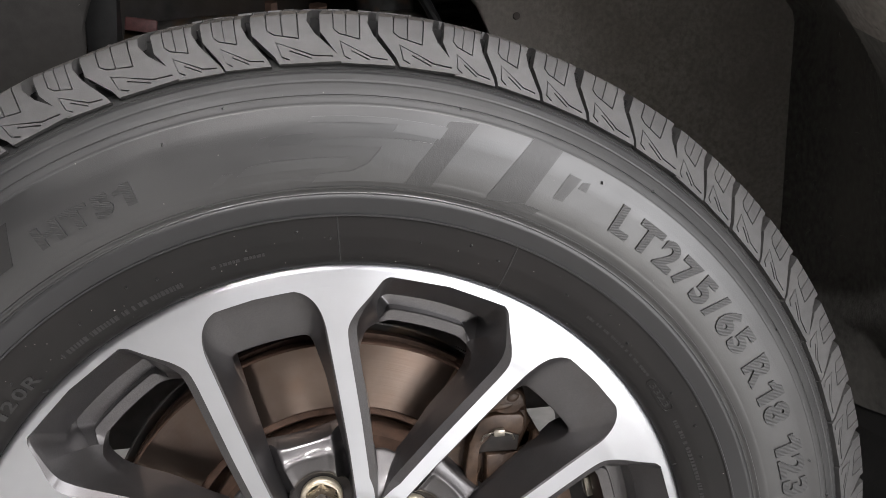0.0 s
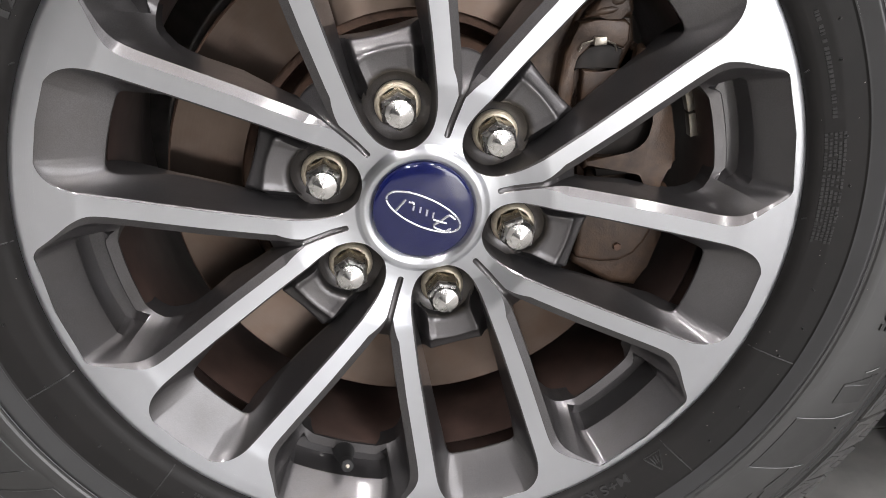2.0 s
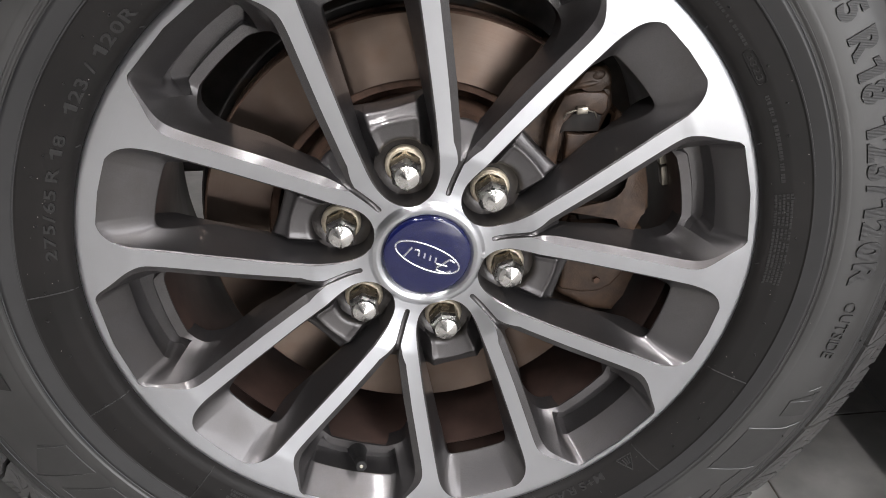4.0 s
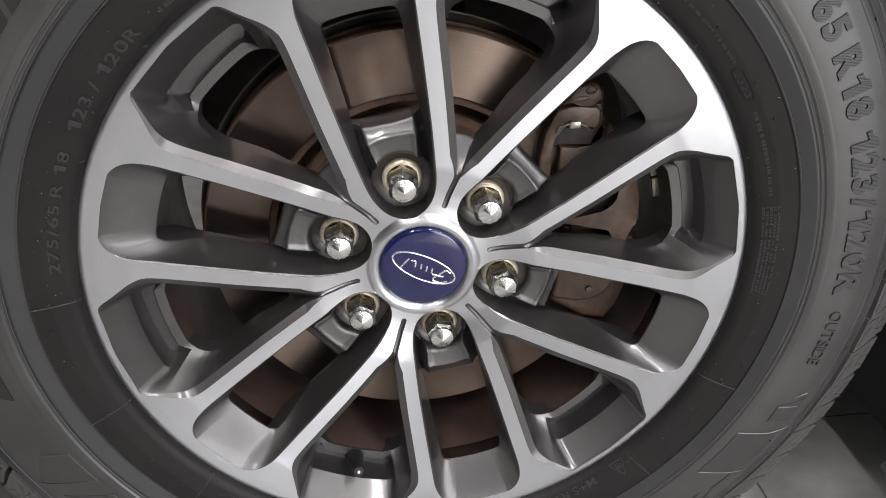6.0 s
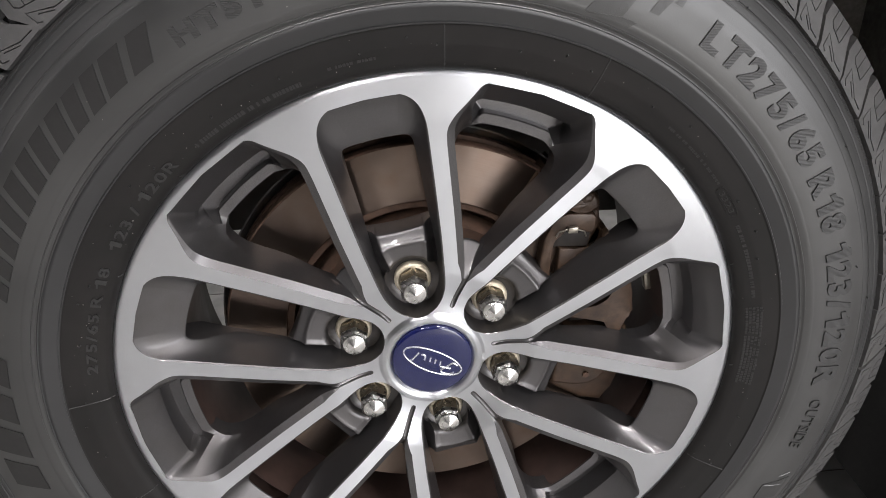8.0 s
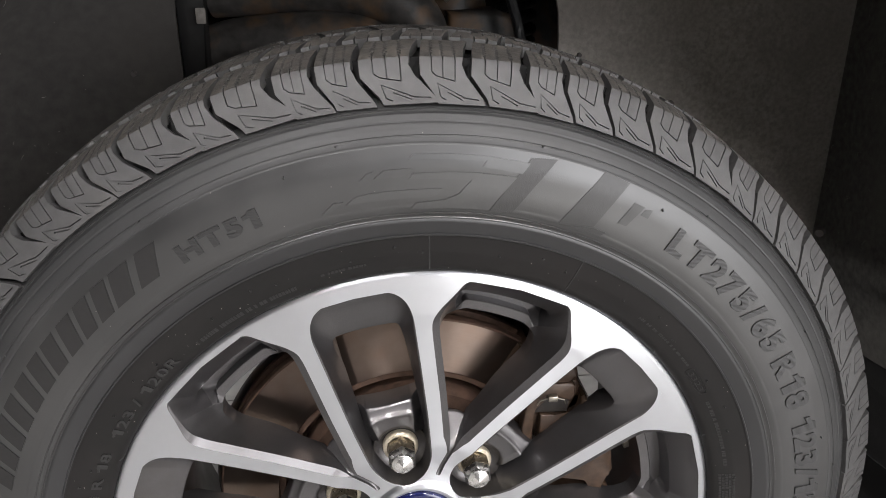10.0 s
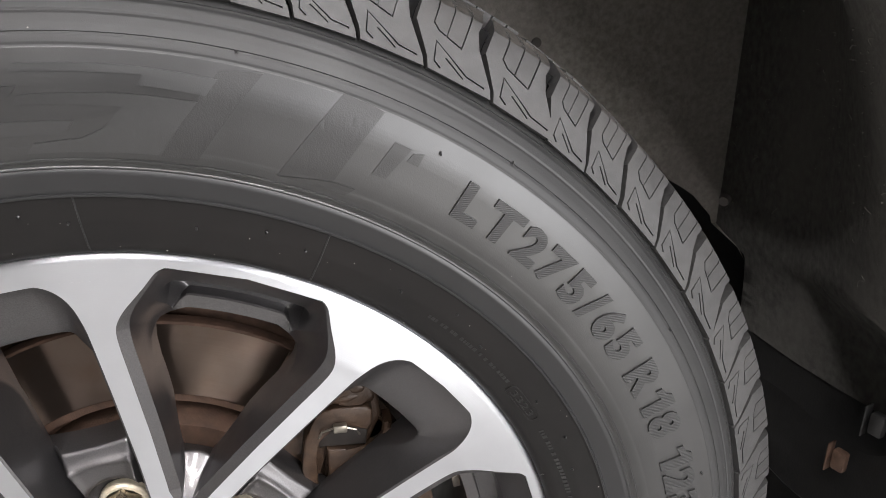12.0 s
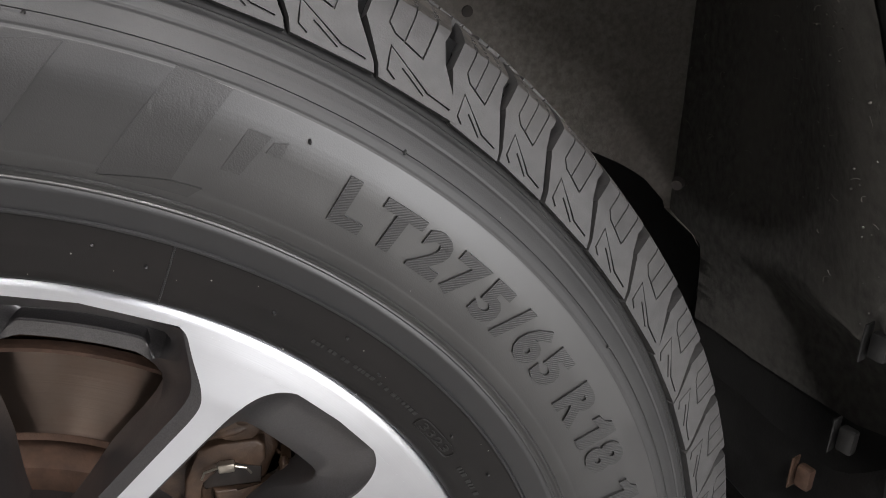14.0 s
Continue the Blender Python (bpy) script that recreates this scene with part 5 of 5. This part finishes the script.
tube(bm, spline([(0.108, 0.42, 0.47), (0.130, 0.405, 0.428), (0.141, 0.40, 0.404), (0.150, 0.40, 0.380), (0.157, 0.40, 0.354), (0.160, 0.39, 0.32), (0.14, 0.34, 0.2)], 8), 0.006, 10)
part("brake_hose", bm, M_BLACK, susp, "thin black brake hose")
bm = bmesh.new()
prism(bm, [(0.058, 0.405), (0.081, 0.384), (0.104, 0.405), (0.128, 0.414), (0.122, 0.428), (0.085, 0.428)], 0.465, 0.470, 0.001)
part("bracket", bm, M_STEEL, susp, "pale metal bracket")
bm = bmesh.new()
tube(bm, spline([(0.020, 0.458, 0.398), (0.040, 0.456, 0.400), (0.062, 0.452, 0.404)], 6), 0.006, 10)
part("sensor_lead", bm, M_BLACK, susp)
bm = bmesh.new()
prism(bm, [(-0.215, 0.30), (-0.190, 0.30), (-0.185, 0.45), (-0.15, 0.50), (-0.17, 0.52), (-0.215, 0.46)], 0.37, 0.40, 0.004)
part("side_plate", bm, M_SHELL, susp)
bm = bmesh.new()
bmesh.ops.create_cone(bm, cap_ends=True, segments=24, radius1=0.035, radius2=0.035, depth=0.26, matrix=pose(0.095, 0.52, 0.33))
bmesh.ops.create_cone(bm, cap_ends=True, segments=24, radius1=0.045, radius2=0.04, depth=0.03, matrix=pose(0.095, 0.52, 0.38))
part("damper", bm, M_FRAME, susp)
bm = bmesh.new()
prism(bm, [(0.082, 0.30), (0.168, 0.30), (0.168, 0.356), (0.158, 0.370), (0.140, 0.376), (0.082, 0.374)], 0.455, 0.50, 0.008, seg=3)
part("knuckle", bm, M_FRAME, susp, "dusty dark steering knuckle", 50)
bm = bmesh.new()
tube(bm, [(0.170 + 0.021 * math.cos(t), 0.485 + 0.021 * math.sin(t), 0.335 + 0.016 * t / (2 * math.pi)) for t in [2 * math.pi * q / 16 for q in range(113)]], 0.0055, 8)
part("rubber_gaiter", bm, M_BLACK, susp, "ribbed black rubber gaiter", 60)
bm = bmesh.new()
box(bm, -0.6, 0.6, 0.56, 0.66, 0.25, 0.40, 0.012)
part("frame_rail", bm, M_FRAME, susp, "black chassis rail")
bm = bmesh.new()
prism(bm, [(0.092, 0.31), (0.120, 0.31), (0.119, 0.342), (0.112, 0.352), (0.099, 0.352), (0.093, 0.344)], 0.448, 0.47, 0.004)
part("rusty_bracket", bm, M_RUST, susp)
for x, y, z, s in ((0.013, 0.430, 0.424, 0.012), (-0.037, 0.432, 0.428, 0.008)):
    bm = bmesh.new()
    bmesh.ops.create_cone(bm, cap_ends=True, segments=6, radius1=s, radius2=s * 0.9, depth=0.018, matrix=pose(x, y, z, 20))
    part("bolt", bm, M_RUST, susp, "rusty bolt head")
bm = bmesh.new()
box(bm, -0.016, 0.016, -0.003, 0.003, -0.007, 0.007, 0.002)
part("paint_tag", bm, material("faded_red_tag", (0.085, 0.032, 0.030), 0.6, 0.0, 0.3, 200.0), susp, "faded red tag", at=pose(-0.170, 0.415, 0.414, 0, 8, 0))
bm = bmesh.new()
box(bm, -0.005, 0.005, -0.002, 0.002, -0.008, 0.008, 0.001)
part("tab", bm, M_LINER, susp, "small pale tab", at=pose(-0.188, 0.36, 0.385))
bm = bmesh.new()
tube(bm, [lerp(Vector((0.056, 0.452, 0.4045)), Vector((0.092, 0.448, 0.411)), k / 24) for k in range(25)], [0.0050 + 0.0009 * (k % 2) for k in range(25)], 10)
part("threaded_rod", bm, M_STEEL, susp, "pale threaded link rod")
bm = bmesh.new()
tube(bm, spline([(0.088, 0.447, 0.411), (0.102, 0.442, 0.417), (0.118, 0.438, 0.416), (0.130, 0.436, 0.408)], 6), [0.009] * 19, 12)
part("ball_joint", bm, M_STEEL, susp, "grey metal joint")
# axle shaft from the hub into the bay
bm = bmesh.new()
tube(bm, [(0, 0.09, 0), (0, 0.3, 0.0), (0, 0.7, 0.02)], 0.03, 16)
part("axle_shaft", bm, M_FRAME, susp)

# clips, holes and hairs on the liner
# holes drawn as short dark discs, the shade inside them given as colour
for x, y, z, rad in ((0.213, 0.347, 0.412, 0.0045), (0.2134, 0.350, 0.337, 0.003), (0.322, 0.346, 0.280, 0.0055), (0.500, 0.292, 0.135, 0.006), (-0.26, 0.346, 0.33, 0.003)):
    bm = bmesh.new()
    inward = Vector((-x, -0.5, -z)).normalized() if y < 0.3 else Vector((0, -1, 0))
    bmesh.ops.create_cone(bm, cap_ends=True, segments=14, radius1=rad, radius2=rad * 0.8, depth=0.006, matrix=Matrix.Translation((x, y, z)) @ inward.to_track_quat("Z", "Y").to_matrix().to_4x4())
    part("liner_hole", bm, M_BAY, car, "small liner hole, drawn as a dark disc")
for x, y, z in ((0.454, 0.029, 0.040), (0.455, 0.006, 0.086), (0.451, -0.003, 0.154)):
    bm = bmesh.new()
    box(bm, -0.003, 0.004, -0.006, 0.004, -0.008, 0.008, 0.002)
    box(bm, -0.004, 0.004, 0.006, 0.0072, -0.012, 0.011, 0.0004)
    part("liner_clip", bm, M_RUST if y > 0.02 else M_SHELL, car, "spring clip on the liner", at=pose(x + 0.003, y, z, 0, 0, 20))
# moulded end of the arch plastic: a curved plate with a rolled lower lip
bm = bmesh.new()
LIP = [(0.20, -5.6), (0.16, -5.0), (0.129, -4.2), (0.09, -3.7), (0.059, -2.9), (0.036, -2.4), (0.024, -1.9), (0.010, -0.8), (-0.004, 0.8), (-0.018, 2.6), (-0.024, 4.5)]
rows = []
for dr, da in ((0.006, 7.5), (0.0, 6.0), (0.0, 2.6), (-0.001, 0.9), (-0.004, 0.25), (-0.0055, 0.0), (-0.004, -0.3), (0.004, -0.5), (0.012, -0.5)):
    rows.append([((0.468 + 0.05 * max(y, 0) + dr) * math.cos(radians(a + da)), y, (0.468 + 0.05 * max(y, 0) + dr) * math.sin(radians(a + da))) for y, a in LIP])
loft(bm, rows, closed=False)
part("lower_bracket", bm, M_SHELL, car, "black moulded plastic end of the arch", 60)

# ---- floor tiles ----
TILE, JOINT = 0.60, 0.0026
tile = bmesh.new()
box(tile, JOINT / 2, TILE - JOINT / 2, JOINT / 2, TILE - JOINT / 2, -0.006, 0.0, 0.0008, 1)
tile_mesh = bpy.data.meshes.new("tile")
tile.to_mesh(tile_mesh)
tile.free()
tile_mesh.materials.append(M_TILE)
for i in range(-8, 7):
    for j in range(-8, 5):
        x, y = 0.403 + TILE * i, 0.257 + TILE * j
        if X0 - 0.3 < x and x + TILE < X1 + 0.3 and Y0 - 0.3 < y and y + TILE < Y1 + 0.3:
            ob = new("tile", tile_mesh)
            ob.parent = floor
            ob.location = (x, y, 0)
